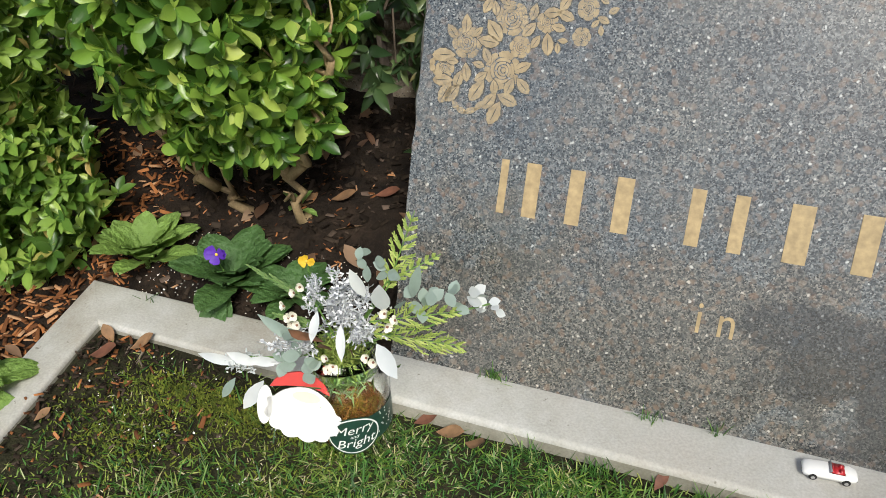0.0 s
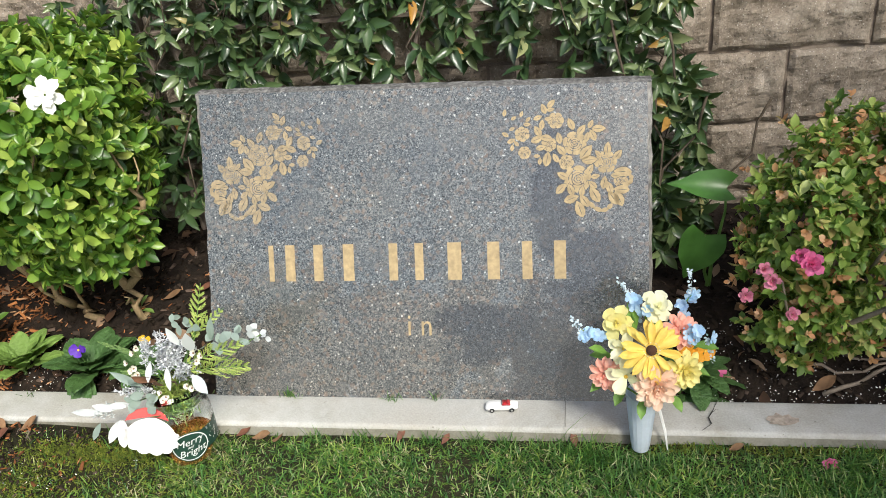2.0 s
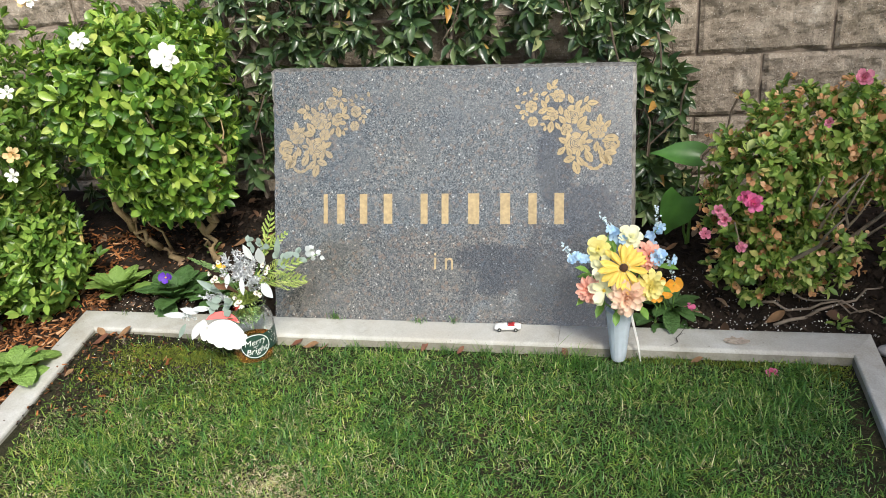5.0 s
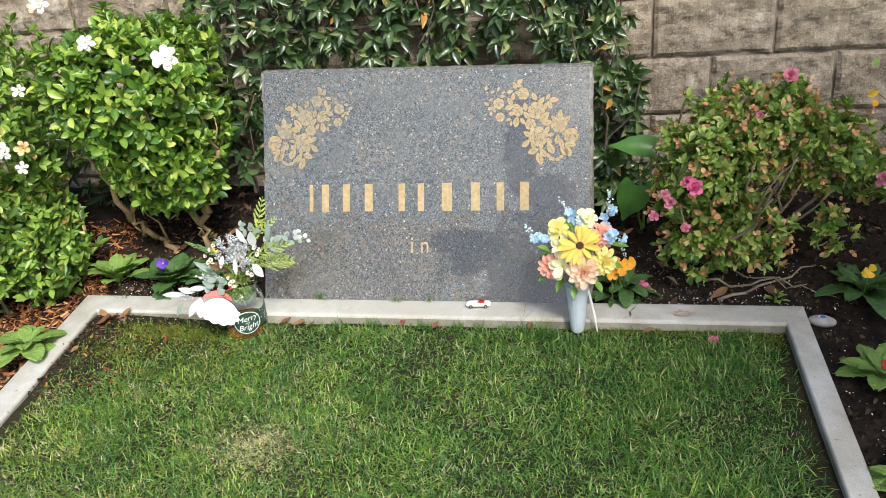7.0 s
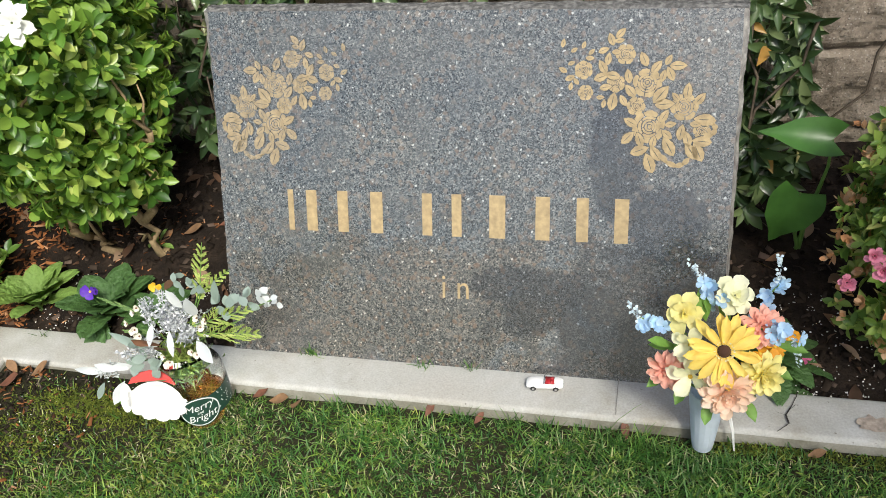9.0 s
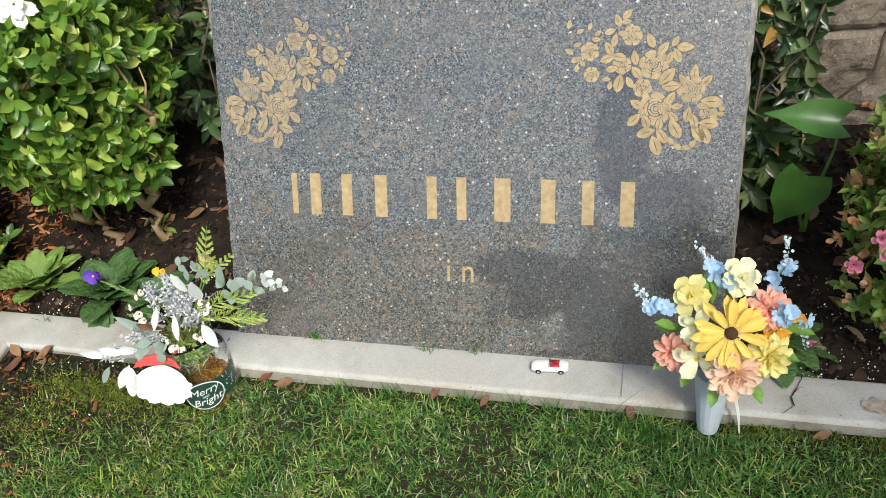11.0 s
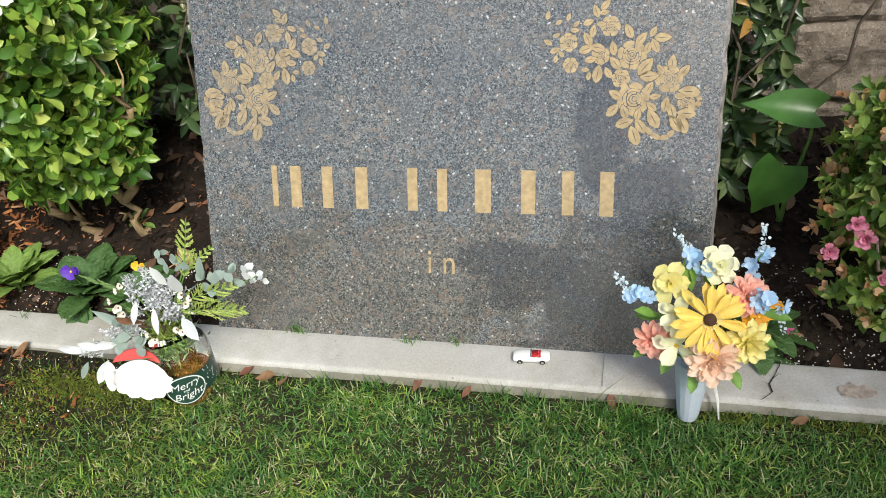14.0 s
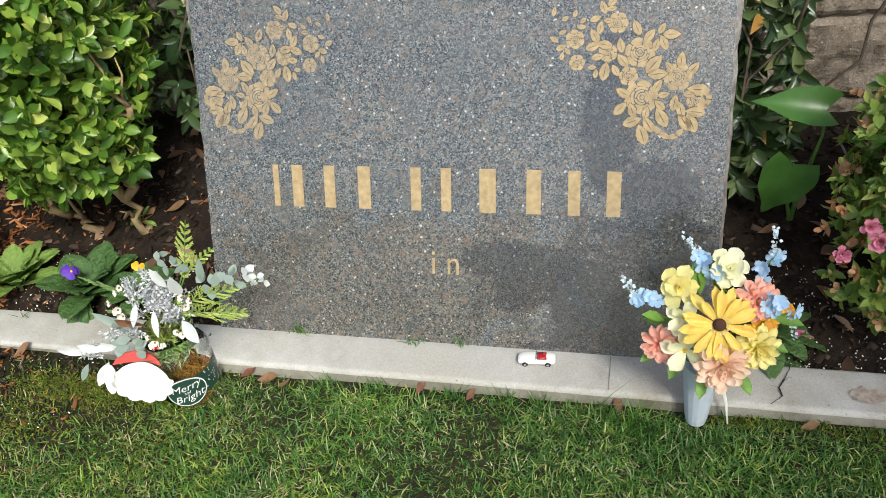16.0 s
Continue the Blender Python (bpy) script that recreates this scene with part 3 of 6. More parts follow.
def crown_points(n, centre, size, rng, shell=0.55, lump=0.22):
    """Places and outward directions in an uneven shell round a centre."""
    d = unit(rng.normal(0, 1, (n, 3)))
    r = shell + (1 - shell) * rng.random(n) ** 0.6
    wob = np.array([1 + lump * noise.noise((p[0] * 2.2 + centre[0] * 3, p[1] * 2.2, p[2] * 2.2 + centre[2])) + lump * 0.6 * noise.noise((p[0] * 6, p[1] * 6, p[2] * 6)) for p in d])
    return np.array(centre) + d * (r * wob)[:, None] * np.array(size), d


def box_points(n, centre, size, rng, power=4.0, lump=0.12, shell=0.6):
    """As crown_points, for a clipped bush with blunt corners."""
    d = unit(rng.normal(0, 1, (n, 3)))
    k = 1 / (np.abs(d) ** power).sum(1) ** (1 / power)
    wob = np.array([1 + lump * noise.noise((p[0] * 3, p[1] * 3, p[2] * 3 + centre[0])) + lump * 0.7 * noise.noise((p[0] * 8, p[1] * 8, p[2] * 8)) for p in d])
    r = (shell + (1 - shell) * rng.random(n) ** 0.5) * k * wob
    return np.array(centre) + d * r[:, None] * np.array(size), d


def rosettes(pos, out, per, spread, rng, up=0.3):
    """Whorls of leaves at shoot tips: repeats each place with leaf directions fanned round the shoot."""
    n = len(pos)
    axis = unit(out + np.array([0, -0.15, up]) + rng.normal(0, 0.35, (n, 3)))
    p = np.repeat(pos, per, 0)
    ax = np.repeat(axis, per, 0)
    first = np.repeat(unit(np.cross(axis, rng.normal(0, 1, (n, 3)))), per, 0)
    turn = (np.tile(np.arange(per), n) * 2 * math.pi / per + rng.normal(0, 0.25, n * per))[:, None]
    a = first * np.cos(turn) + np.cross(ax, first) * np.sin(turn)
    tilt = np.where(np.tile(np.arange(per) % 3 == 0, n), rng.uniform(0.25, 0.6, n * per), rng.uniform(0.6, 1.05, n * per))[:, None] * spread
    along = unit(ax * (1 - tilt * 0.6) + a * tilt)
    p = p - ax * rng.uniform(0, 0.018, (n * per, 1))
    return p, along, ax


def gardenia_bush():
    rng = np.random.default_rng(3)
    b = thing("gardenia_bush", "clipped glossy green gardenia bush with white blooms", "bush", (-0.82, 0.3, 0))
    off = np.zeros(3)
    pos, out = box_points(1150, (-0.905, 0.20, 0.605), (0.24, 0.28, 0.255), rng, 2.9, 0.26)
    low_pos, low_out = box_points(250, (-0.82, 0.18, 0.38), (0.14, 0.14, 0.125), rng, 2.5, 0.3)
    pos, out = np.concatenate([pos, low_pos]), np.concatenate([out, low_out])
    # the underside is cut away towards the white azalea, baring the stems
    slant = 0.575 - (pos[:, 0] + 1.10 + 0.8 * (pos[:, 1] - 0.1)) * 1.5
    pos, out = pos[pos[:, 2] > slant], out[pos[:, 2] > slant]
    p, al, ax = rosettes(pos, out, 7, 1.0, rng)
    size = rng.uniform(0.022, 0.052, len(p))
    scatter("crown", OVAL_LEAF, p - off, al, ax, size, size * rng.uniform(0.40, 0.50, len(p)), GARDENIA, b)
    bm = bmesh.new()
    part_branches(bm, [((-0.775, 0.26, 0.07), (-0.80, 0.25, 0.17)), ((-0.80, 0.25, 0.17), (-0.715, 0.22, 0.28)), ((-0.715, 0.22, 0.28), (-0.64, 0.18, 0.45)), ((-0.80, 0.25, 0.17), (-0.86, 0.2, 0.45)), ((-0.90, 0.25, 0.07), (-0.975, 0.25, 0.115)), ((-0.975, 0.25, 0.115), (-1.06, 0.25, 0.18)), ((-1.06, 0.25, 0.18), (-1.12, 0.18, 0.45)), ((-1.06, 0.25, 0.18), (-0.95, 0.2, 0.45))], rng, off, 0.0125)
    part("trunk", bm, BARK, b, "twisted pale brown stems", True)
    return b


def part_branches(bm, lines, rng, off, thick):
    for a, c in lines:
        pts = wander(np.array(a) - off, np.array(c) - off, 7, 0.012, rng)
        tube(bm, pts, [thick * (1 - 0.09 * i) for i in range(7)], 7)
        for k in range(4 if c[2] > 0.3 else 1):
            s = pts[3 + k % 4]
            e = np.array(s) + np.array([rng.normal(-0.02, 0.045), rng.normal(-0.02, 0.05), abs(rng.normal(0.12, 0.05))])
            tube(bm, wander(s, e, 5, 0.008, rng), [thick * 0.45, thick * 0.35, thick * 0.28, thick * 0.2, thick * 0.12], 5)


gardenia_bush()


def simple_bush(name, label, at, pts, mat, size, per, rng, wide=0.42, shape=LEAF):
    b = thing(name, label, "bush", at)
    off = np.zeros(3)
    pos, out = pts
    p, al, ax = rosettes(pos, out, per, 1.0, rng)
    s = rng.uniform(*size, len(p))
    scatter("crown", shape, p - off, al, ax, s, s * rng.uniform(wide * 0.85, wide * 1.15, len(p)), mat, b)
    return b


def azalea_points(rng):
    """A loose, low, spreading bush of separate boughs."""
    a = [crown_points(n, c, r, rng, 0.55, 0.3) for n, c, r in ((330, (0.87, 0.12, 0.36), (0.145, 0.15, 0.2)), (330, (1.0, 0.18, 0.46), (0.17, 0.16, 0.13)), (240, (1.17, 0.22, 0.40), (0.16, 0.14, 0.13)), (110, (0.84, 0.1, 0.17), (0.1, 0.1, 0.12)), (110, (0.98, 0.1, 0.19), (0.13, 0.09, 0.11)), (60, (1.33, 0.16, 0.34), (0.1, 0.08, 0.07)), (30, (1.06, 0.14, 0.57), (0.05, 0.04, 0.06)), (25, (1.2, 0.1, 0.2), (0.06, 0.05, 0.07)))]
    return np.concatenate([q[0] for q in a]), np.concatenate([q[1] for q in a])


rng = np.random.default_rng(11)
pink_azalea = simple_bush("azalea_bush", "azalea bush with pink and faded brown blooms", (0.9, 0.2, 0), azalea_points(rng), AZALEA, (0.016, 0.035), 9, rng, 0.48)
white_azalea = simple_bush("azalea_bush", "large leafy azalea bush with white blooms", (-1.4, 0.05, 0), box_points(1600, (-1.50, 0.04, 0.53), (0.34, 0.31, 0.37), rng, 2.6, 0.3), FAR_AZALEA, (0.022, 0.045), 6, rng)


def bloom(parent, name, centre, axis, rings, mat, rng, heart=None, heart_r=0.0, label="", shape=None):
    """A flower: rings of (count, length, width, tilt from the axis in degrees, start radius, curl)."""
    c, ax = np.array(centre, float), unit(np.array(axis, float))
    a = unit(np.cross(ax, [0.3, 0.9, 0.2]))
    b = np.cross(ax, a)
    P, D, U, L, W, C = [], [], [], [], [], []
    for n, length, width, tilt, r0, curl in rings:
        ph = rng.random() * 6
        for k in range(n):
            an = ph + 2 * math.pi * k / n + rng.normal(0, 0.08)
            rad = a * math.cos(an) + b * math.sin(an)
            tl = radians(tilt + rng.normal(0, 6))
            P.append(c + rad * r0)
            D.append(ax * math.cos(tl) + rad * math.sin(tl))
            U.append(ax * math.sin(tl) - rad * math.cos(tl))
            s = rng.uniform(0.88, 1.1)
            L.append(length * s)
            W.append(width * s)
            C.append(curl + rng.normal(0, 0.12))
    ob = scatter(name, shape or PETAL, P, D, U, np.array(L), np.array(W), mat, parent, label, True, np.array(C))
    if heart is not None:
        bm = bmesh.new()
        bmesh.ops.create_icosphere(bm, subdivisions=2, radius=heart_r, matrix=Matrix.Translation(c + ax * heart_r * 0.3))
        part("flower_heart", bm, heart, ob, "", True)
    return ob


def petal_shape(cup=0.1):
    """A blunt petal, narrow at the foot, cupped across, with a wavy edge."""
    v, f = [], []
    prof = [(0, 0.12), (0.25, 0.30), (0.5, 0.44), (0.74, 0.5), (0.92, 0.40), (1.0, 0.18)]
    for i, (t, w) in enumerate(prof):
        for k in (-1, -0.5, 0, 0.5, 1):
            v.append((w * k, t - 0.05 * abs(k) * (t > 0.9), cup * k * k * w * 2 + 0.05 * t * math.sin(i * 2.1 + k * 3.4)))
    for i in range(len(prof) - 1):
        for k in range(4):
            a = 5 * i + k
            f.append((a, a + 1, a + 6, a + 5))
    return v, f


PETAL = petal_shape()
ROUND = leaf_shape(5, belly=0.5, fold=0.05, droop=0.05)
CRINKLE = leaf_shape(6, belly=0.58, fold=0.08, droop=0.35)
NEEDLE = ([(-0.5, 0, 0), (0.5, 0, 0), (0.25, 1, 0), (-0.25, 1, 0), (0, 0.5, 0.15)], [(0, 1, 4), (1, 2, 4), (2, 3, 4), (3, 0, 4)])
HEART_YELLOW = plain("yellow_heart", (0.75, 0.5, 0.06), 0.7)
BROWN_HEART = plain("brown_heart", (0.06, 0.025, 0.012), 0.9, grain=400, depth=0.003)
CREAM_OLD = plain("wilted_cream_petal", (0.7, 0.5, 0.26), 0.7, through=0.2, spread=0.2)

DULL_PINK = plain("faded_pink_petal", (0.62, 0.22, 0.32), 0.7, spread=0.3, through=0.25, island=0.4)
# blooms on the shrubs
rng = np.random.default_rng(21)
gb = bpy.data.objects["gardenia_bush"]
for c, r in (((-0.59, -0.115, 0.79), 0.031), ((-0.835, -0.09, 0.838), 0.02)):
    bloom(gb, "white_bloom", c, (0.35, -0.9, 0.35), [(6, r * 1.1, r * 0.8, 72, 0.003, -0.5), (5, r * 0.8, r * 0.65, 40, 0.002, -0.4)], WHITE_PETAL, rng)
for c, r, mt in (((-1.06, -0.12, 0.72), 0.024, WHITE_PETAL), ((-1.15, -0.14, 0.545), 0.036, WHITE_PETAL), ((-1.19, -0.12, 0.57), 0.038, CREAM_OLD), ((-1.0, -0.02, 0.94), 0.034, WHITE_PETAL), ((-1.03, 0.0, 0.93), 0.03, CREAM_OLD), ((-1.12, -0.12, 0.49), 0.022, WHITE_PETAL), ((-1.1, -0.12, 0.55), 0.03, CREAM_OLD), ((-1.2, -0.05, 0.93), 0.03, WHITE_PETAL), ((-1.28, -0.25, 0.42), 0.03, CREAM_OLD)):
    r *= 0.8
    bloom(white_azalea, "white_bloom" if mt is WHITE_PETAL else "wilted_bloom", c, (0.4, -0.85, 0.4), [(5, r, r * 0.7, 60, 0.003, -0.1), (4, r * 0.7, r * 0.55, 30, 0.002, 0)], mt, rng)
for c, r in (((0.807, -0.06, 0.382), 0.028), ((0.79, -0.05, 0.395), 0.02), ((1.05, 0.09, 0.635), 0.026), ((0.79, -0.04, 0.26), 0.017), ((1.30, 0.06, 0.36), 0.026), ((0.735, -0.02, 0.35), 0.018), ((0.75, -0.03, 0.33), 0.02), ((0.97, 0.02, 0.55), 0.014), ((0.71, 0.0, 0.28), 0.018)):
    bloom(pink_azalea, "pink_bloom", c, (-0.1 + rng.normal(0, 0.2), -0.9, 0.4), [(5, r * 0.85, r * 0.7, 60, 0.002, -0.15), (5, r * 0.7, r * 0.6, 35, 0.002, 0.0), (3, r * 0.45, r * 0.45, 15, 0.001, 0)], PINK_PETAL if c[1] < -0.045 and c[2] > 0.37 else DULL_PINK, rng)
fp, fo = azalea_points(rng)
pick = rng.random(len(fp)) < 0.42
fp, fo = fp[pick] + fo[pick] * 0.02, fo[pick]
keep = (fo[:, 1] < 0.4) & (fp[:, 2] > 0.1)
fp, fo = fp[keep], fo[keep]
p, al, ax = rosettes(fp, fo, 5, 1.0, rng)
s = rng.uniform(0.009, 0.02, len(p))
tagged(scatter("faded_bloom_mass", ROUND, p, al, ax, s, s * 0.75, FADED, pink_azalea, "withered tan azalea blooms"), kind="stuff")
for k in range(22):
    bm = bmesh.new()
    a = (0.93 + rng.normal(0, 0.05), 0.2 + rng.normal(0, 0.03), bed_z(0, 0.2) - 0.01)
    e = (a[0] + rng.normal(0.06, 0.14), a[1] + rng.normal(-0.03, 0.1), rng.uniform(0.25, 0.45))
    tube(bm, wander(a, e, 6, 0.014, rng), [0.008, 0.007, 0.006, 0.005, 0.003, 0.002], 5)
    part("stem", bm, DRY_TWIG, pink_azalea, "", True)
for k in range(10):
    bm = bmesh.new()
    a = (-1.42 + rng.normal(0, 0.07), 0.14 + rng.normal(0, 0.04), 0.0)
    e = (a[0] + rng.normal(-0.04, 0.08), a[1] + rng.normal(0.03, 0.05), rng.uniform(0.3, 0.55))
    tube(bm, wander(a, e, 6, 0.014, rng), [0.01, 0.008, 0.007, 0.006, 0.004, 0.003], 5)
    part("stem", bm, DRY_TWIG, white_azalea, "", True)
lp, lo = crown_points(420, (-1.47, -0.1, 0.2), (0.22, 0.18, 0.23), rng, 0.5)
low = simple_bush("azalea_bush", "low azalea shoots with bright green leaves over bark mulch", (-1.2, -0.05, 0), (np.concatenate([lp, crown_points(480, (-1.29, 0.05, 0.19), (0.17, 0.17, 0.22), rng, 0.5)[0]]), np.concatenate([lo, np.tile([0.2, -0.7, 0.5], (480, 1))])), FAR_AZALEA, (0.026, 0.05), 6, rng)
for a, e in (((-1.38, -0.06, -0.05), (-1.40, -0.1, 0.25)), ((-1.27, 0.14, 0.0), (-1.26, 0.12, 0.3))):
    bm = bmesh.new()
    tube(bm, wander(a, e, 5, 0.01, rng), [0.006], 5)
    part("stem", bm, DRY_TWIG, low, "", True)


# ---- creeper and trellis ----
def vine(label, zones, at, seed, stems):
    rng = np.random.default_rng(seed)
    v = thing("wall_creeper", label, "climber", at)
    allp = []
    for n, x0, x1, y0, y1, z0, z1, pw in zones:
        allp.append(np.stack([rng.uniform(x0, x1, n), rng.uniform(y0, y1, n), z0 + rng.random(n) ** pw * (z1 - z0)], 1))
    pos = np.concatenate(allp)
    p, al, ax = rosettes(pos, np.tile([0, -1.0, 0.1], (len(pos), 1)), 6, 1.0, rng, 0.0)
    al = unit(al + np.array([0, -0.1, -0.45]))
    s = rng.uniform(0.03, 0.07, len(p))
    scatter("leaves", LONG_LEAF, p, al, ax, s, s * rng.uniform(0.32, 0.43, len(p)), VINE, v)
    for k in range(stems):
        bm = bmesh.new()
        q = pos[rng.integers(len(pos))]
        top = (q[0] + rng.normal(0, 0.1), min(0.72, q[1] + 0.05), q[2] + rng.uniform(0.15, 0.4))
        tube(bm, wander(top, q, 6, 0.02, rng), [0.004, 0.0035, 0.003, 0.003, 0.002, 0.0015], 5)
        part("stem", bm, DARK_TWIG, v, "", True)
    return v


vine("dark green long-leaved creeper hanging over the block wall", [(560, -0.62, 0.62, 0.56, 0.73, 0.60, 1.25, 1.0), (60, 0.45, 0.66, 0.62, 0.73, 0.66, 1.2, 1.0), (60, -0.95, -0.6, 0.64, 0.74, 0.72, 1.25, 1.0)], (0, 0.7, 0.6), 5, 60)
vine("dark creeper strands beside the headstone", [(95, 0.53, 0.70, 0.45, 0.7, 0.15, 0.62, 1.0), (18, 0.56, 0.63, 0.34, 0.42, 0.2, 0.36, 1.0)], (0.6, 0.6, 0.1), 6, 14)
vine("sparse dark creeper shoots on the trellis", [(105, -1.05, -0.48, 0.58, 0.73, 0.2, 0.85, 1.0), (28, -0.75, -0.5, 0.45, 0.65, 0.12, 0.6, 1.0), (130, -1.7, -0.95, 0.52, 0.72, 0.1, 0.55, 1.0)], (-0.7, 0.6, 0.1), 8, 18)


def slat(parent, a, b, w, t):
    a, b = Vector(a), Vector(b)
    bm = bmesh.new()
    bmesh.ops.create_cube(bm, size=1, matrix=Matrix.Diagonal((w, t, (b - a).length, 1)))
    bmesh.ops.bevel(bm, geom=bm.edges[:], offset=0.002, segments=1, affect="EDGES")
    q = (b - a).to_track_quat("Z", "Y")
    bmesh.ops.transform(bm, matrix=Matrix.Translation((a + b) / 2) @ q.to_matrix().to_4x4(), verts=bm.verts)
    part("slat", bm, WOOD, parent)


trellis = thing("trellis", "weathered grey-brown wooden trellis against the wall", "trellis", (-0.68, 0.69, 0.05))
for a, b in (((-0.78, 0.70, 0.08), (-0.86, 0.70, 1.2)), ((-0.60, 0.70, 0.08), (-0.80, 0.70, 0.95)), ((-0.62, 0.70, 0.08), (-0.52, 0.70, 1.2)), ((-0.2, 0.70, 0.08), (0.1, 0.70, 1.2)), ((0.25, 0.70, 0.08), (0.2, 0.70, 1.2))):
    slat(trellis, a, b, 0.03, 0.012)
for z in (0.36, 0.74, 1.05):
    slat(trellis, (-0.9, 0.686, z), (0.35, 0.686, z + 0.01), 0.03, 0.012)

build_wall()

# ---- engraving on the headstone ----
def flat_piece(bm, pts, lift=0.0012):
    """A gilded piece lying on the slanted face, with a little thickness. pts: (x, height)."""
    up = [bm.verts.new(on_stone(x, s, lift)) for x, s in pts]
    lo = [bm.verts.new(on_stone(x, s, -0.001)) for x, s in pts]
    bm.faces.new(up)
    n = len(pts)
    for i in range(n):
        bm.faces.new((up[(i + 1) % n], up[i], lo[i], lo[(i + 1) % n]))


def half_leaf(x, s, angle, length, width, side, n=9):
    """One half of a saw-edged leaf, parted from the other by a thin dark rib."""
    ca, sa = math.cos(angle), math.sin(angle)
    rib = [(t * length - length / 2, side * length * 0.022 * math.sin(math.pi * min(1, max(0, (t - 0.12) / 0.7)))) for t in [i / n for i in range(n + 1)]]
    rim = [(t * length - length / 2, side * 0.5 * width * math.sin(math.pi * t ** 0.85) ** 0.85 * (1 + 0.13 * (i % 2))) for i, t in enumerate([i / n for i in range(n + 1)])]
    out = rib + rim[-2:0:-1]
    return [(x + u * ca - v * sa, s + (u * sa + v * ca) * 0.93) for u, v in out]


def lens_outline(x, s, angle, length, width, n=6):
    ca, sa = math.cos(angle), math.sin(angle)
    out = [(i / n * length - length / 2, width / 2 * math.sin(math.pi * i / n)) for i in range(n + 1)]
    out += [(u, -v) for u, v in out[-2:0:-1]]
    return [(x + u * ca - v * sa, s + (u * sa + v * ca) * 0.93) for u, v in out]


def rose_pieces(x, s, r, rng, finish):
    """A rose: a coiled heart in rings of overlapping, uneven petals with thin dark lines between."""
    ox, oy = rng.uniform(-0.12, 0.12, 2)
    for ring, (r0, r1, n) in enumerate(((0.0, 0.16, 1), (0.23, 0.36, 2), (0.44, 0.58, 3), (0.66, 0.82, 4), (0.90, 1.20, 6))):
        ph = rng.random() * 6
        keep = 1 - r0
        for k in range(n):
            a0, a1 = ph + 2 * math.pi * (k + 0.03) / n, ph + 2 * math.pi * (k + 0.97 + rng.uniform(-0.05, 0)) / n
            m = 9 if n > 1 else 10
            arc = [a0 + (a1 - a0) * i / m for i in range(m + 1)]
            swirl = rng.uniform(0.0, 0.05)
            outer = [r1 * (1 + (0.10 if ring == 4 else 0.05) * math.sin(math.pi * i / m) + 0.025 * math.sin(i * 2.4 + k)) - swirl * i / m for i in range(m + 1)]
            if n == 1:
                pts = [(r1 * math.cos(a), r1 * math.sin(a)) for a in arc[:-1]]
            else:
                pts = [(b * math.cos(a), b * math.sin(a)) for a, b in zip(arc, outer)] + [(r0 * (1 - 0.06 * math.sin(math.pi * i / m)) * math.cos(a), r0 * (1 - 0.06 * math.sin(math.pi * i / m)) * math.sin(a)) for i, a in reversed(list(enumerate(arc)))]
            bm = bmesh.new()
            flat_piece(bm, [(x + (u + ox * keep) * r, s + (v + oy * keep) * r * 0.93) for u, v in pts], 0.0007)
            finish("engraved_petal", bm)


ROSES = [(1148, 192, 23), (1211, 156, 19), (1146, 114, 20), (1090, 115, 13), (1108, 64, 14), (1032, 92, 13), (1035, 132, 11), (1126, 155, 13), (1241, 198, 12)]
# leaves of the carved spray by cluster: place in the drawing's own grid, angle, length
UPPER_LEAVES = [(1141, 72, 115, 26), (1163, 85, 50, 25), (1184, 73, 60, 19), (1187, 97, 115, 25), (1174, 101, 75, 21), (1170, 134, 50, 36),
                (1177, 151, 5, 32), (1067, 86, 120, 25), (1064, 104, 20, 26), (1084, 101, 170, 26), (1113, 102, 100, 24), (1072, 122, 10, 21),
                (1084, 147, 80, 31), (1103, 145, 120, 21), (1116, 128, 130, 26), (1083, 38, 110, 22), (1100, 27, 45, 21), (1098, 40, 10, 16),
                (1069, 57, 20, 19), (1077, 72, 80, 21), (1092, 60, 0, 16), (1062, 140, 0, 14), (1068, 151, 80, 15)]
OUTER_LEAVES = [(995, 45, 80, 15), (1015, 57, 30, 13), (1033, 48, 70, 13), (1047, 60, 40, 13), (1010, 80, 20, 13), (994, 92, 150, 16),
                (1044, 71, 0, 15), (1007, 106, 20, 18), (1018, 112, 130, 14), (1008, 121, 80, 14)]
LOWER_LEAVES = [(1201, 83, 0, 28), (1116, 184, 150, 26), (1111, 212, 45, 28), (1132, 215, 110, 26), (1132, 235, 20, 32), (1149, 258, 110, 36),
                (1156, 219, 80, 22), (1160, 240, 125, 30), (1183, 227, 120, 36), (1180, 205, 140, 22), (1187, 187, 10, 19), (1205, 201, 80, 27),
                (1216, 213, 105, 27), (1222, 235, 125, 33), (1234, 236, 115, 35), (1246, 178, 175, 36), (1241, 217, 175, 32), (1231, 186, 0, 20),
                (1238, 141, 50, 25), (1217, 127, 85, 27), (1196, 138, 130, 18), (1176, 172, 60, 24)]


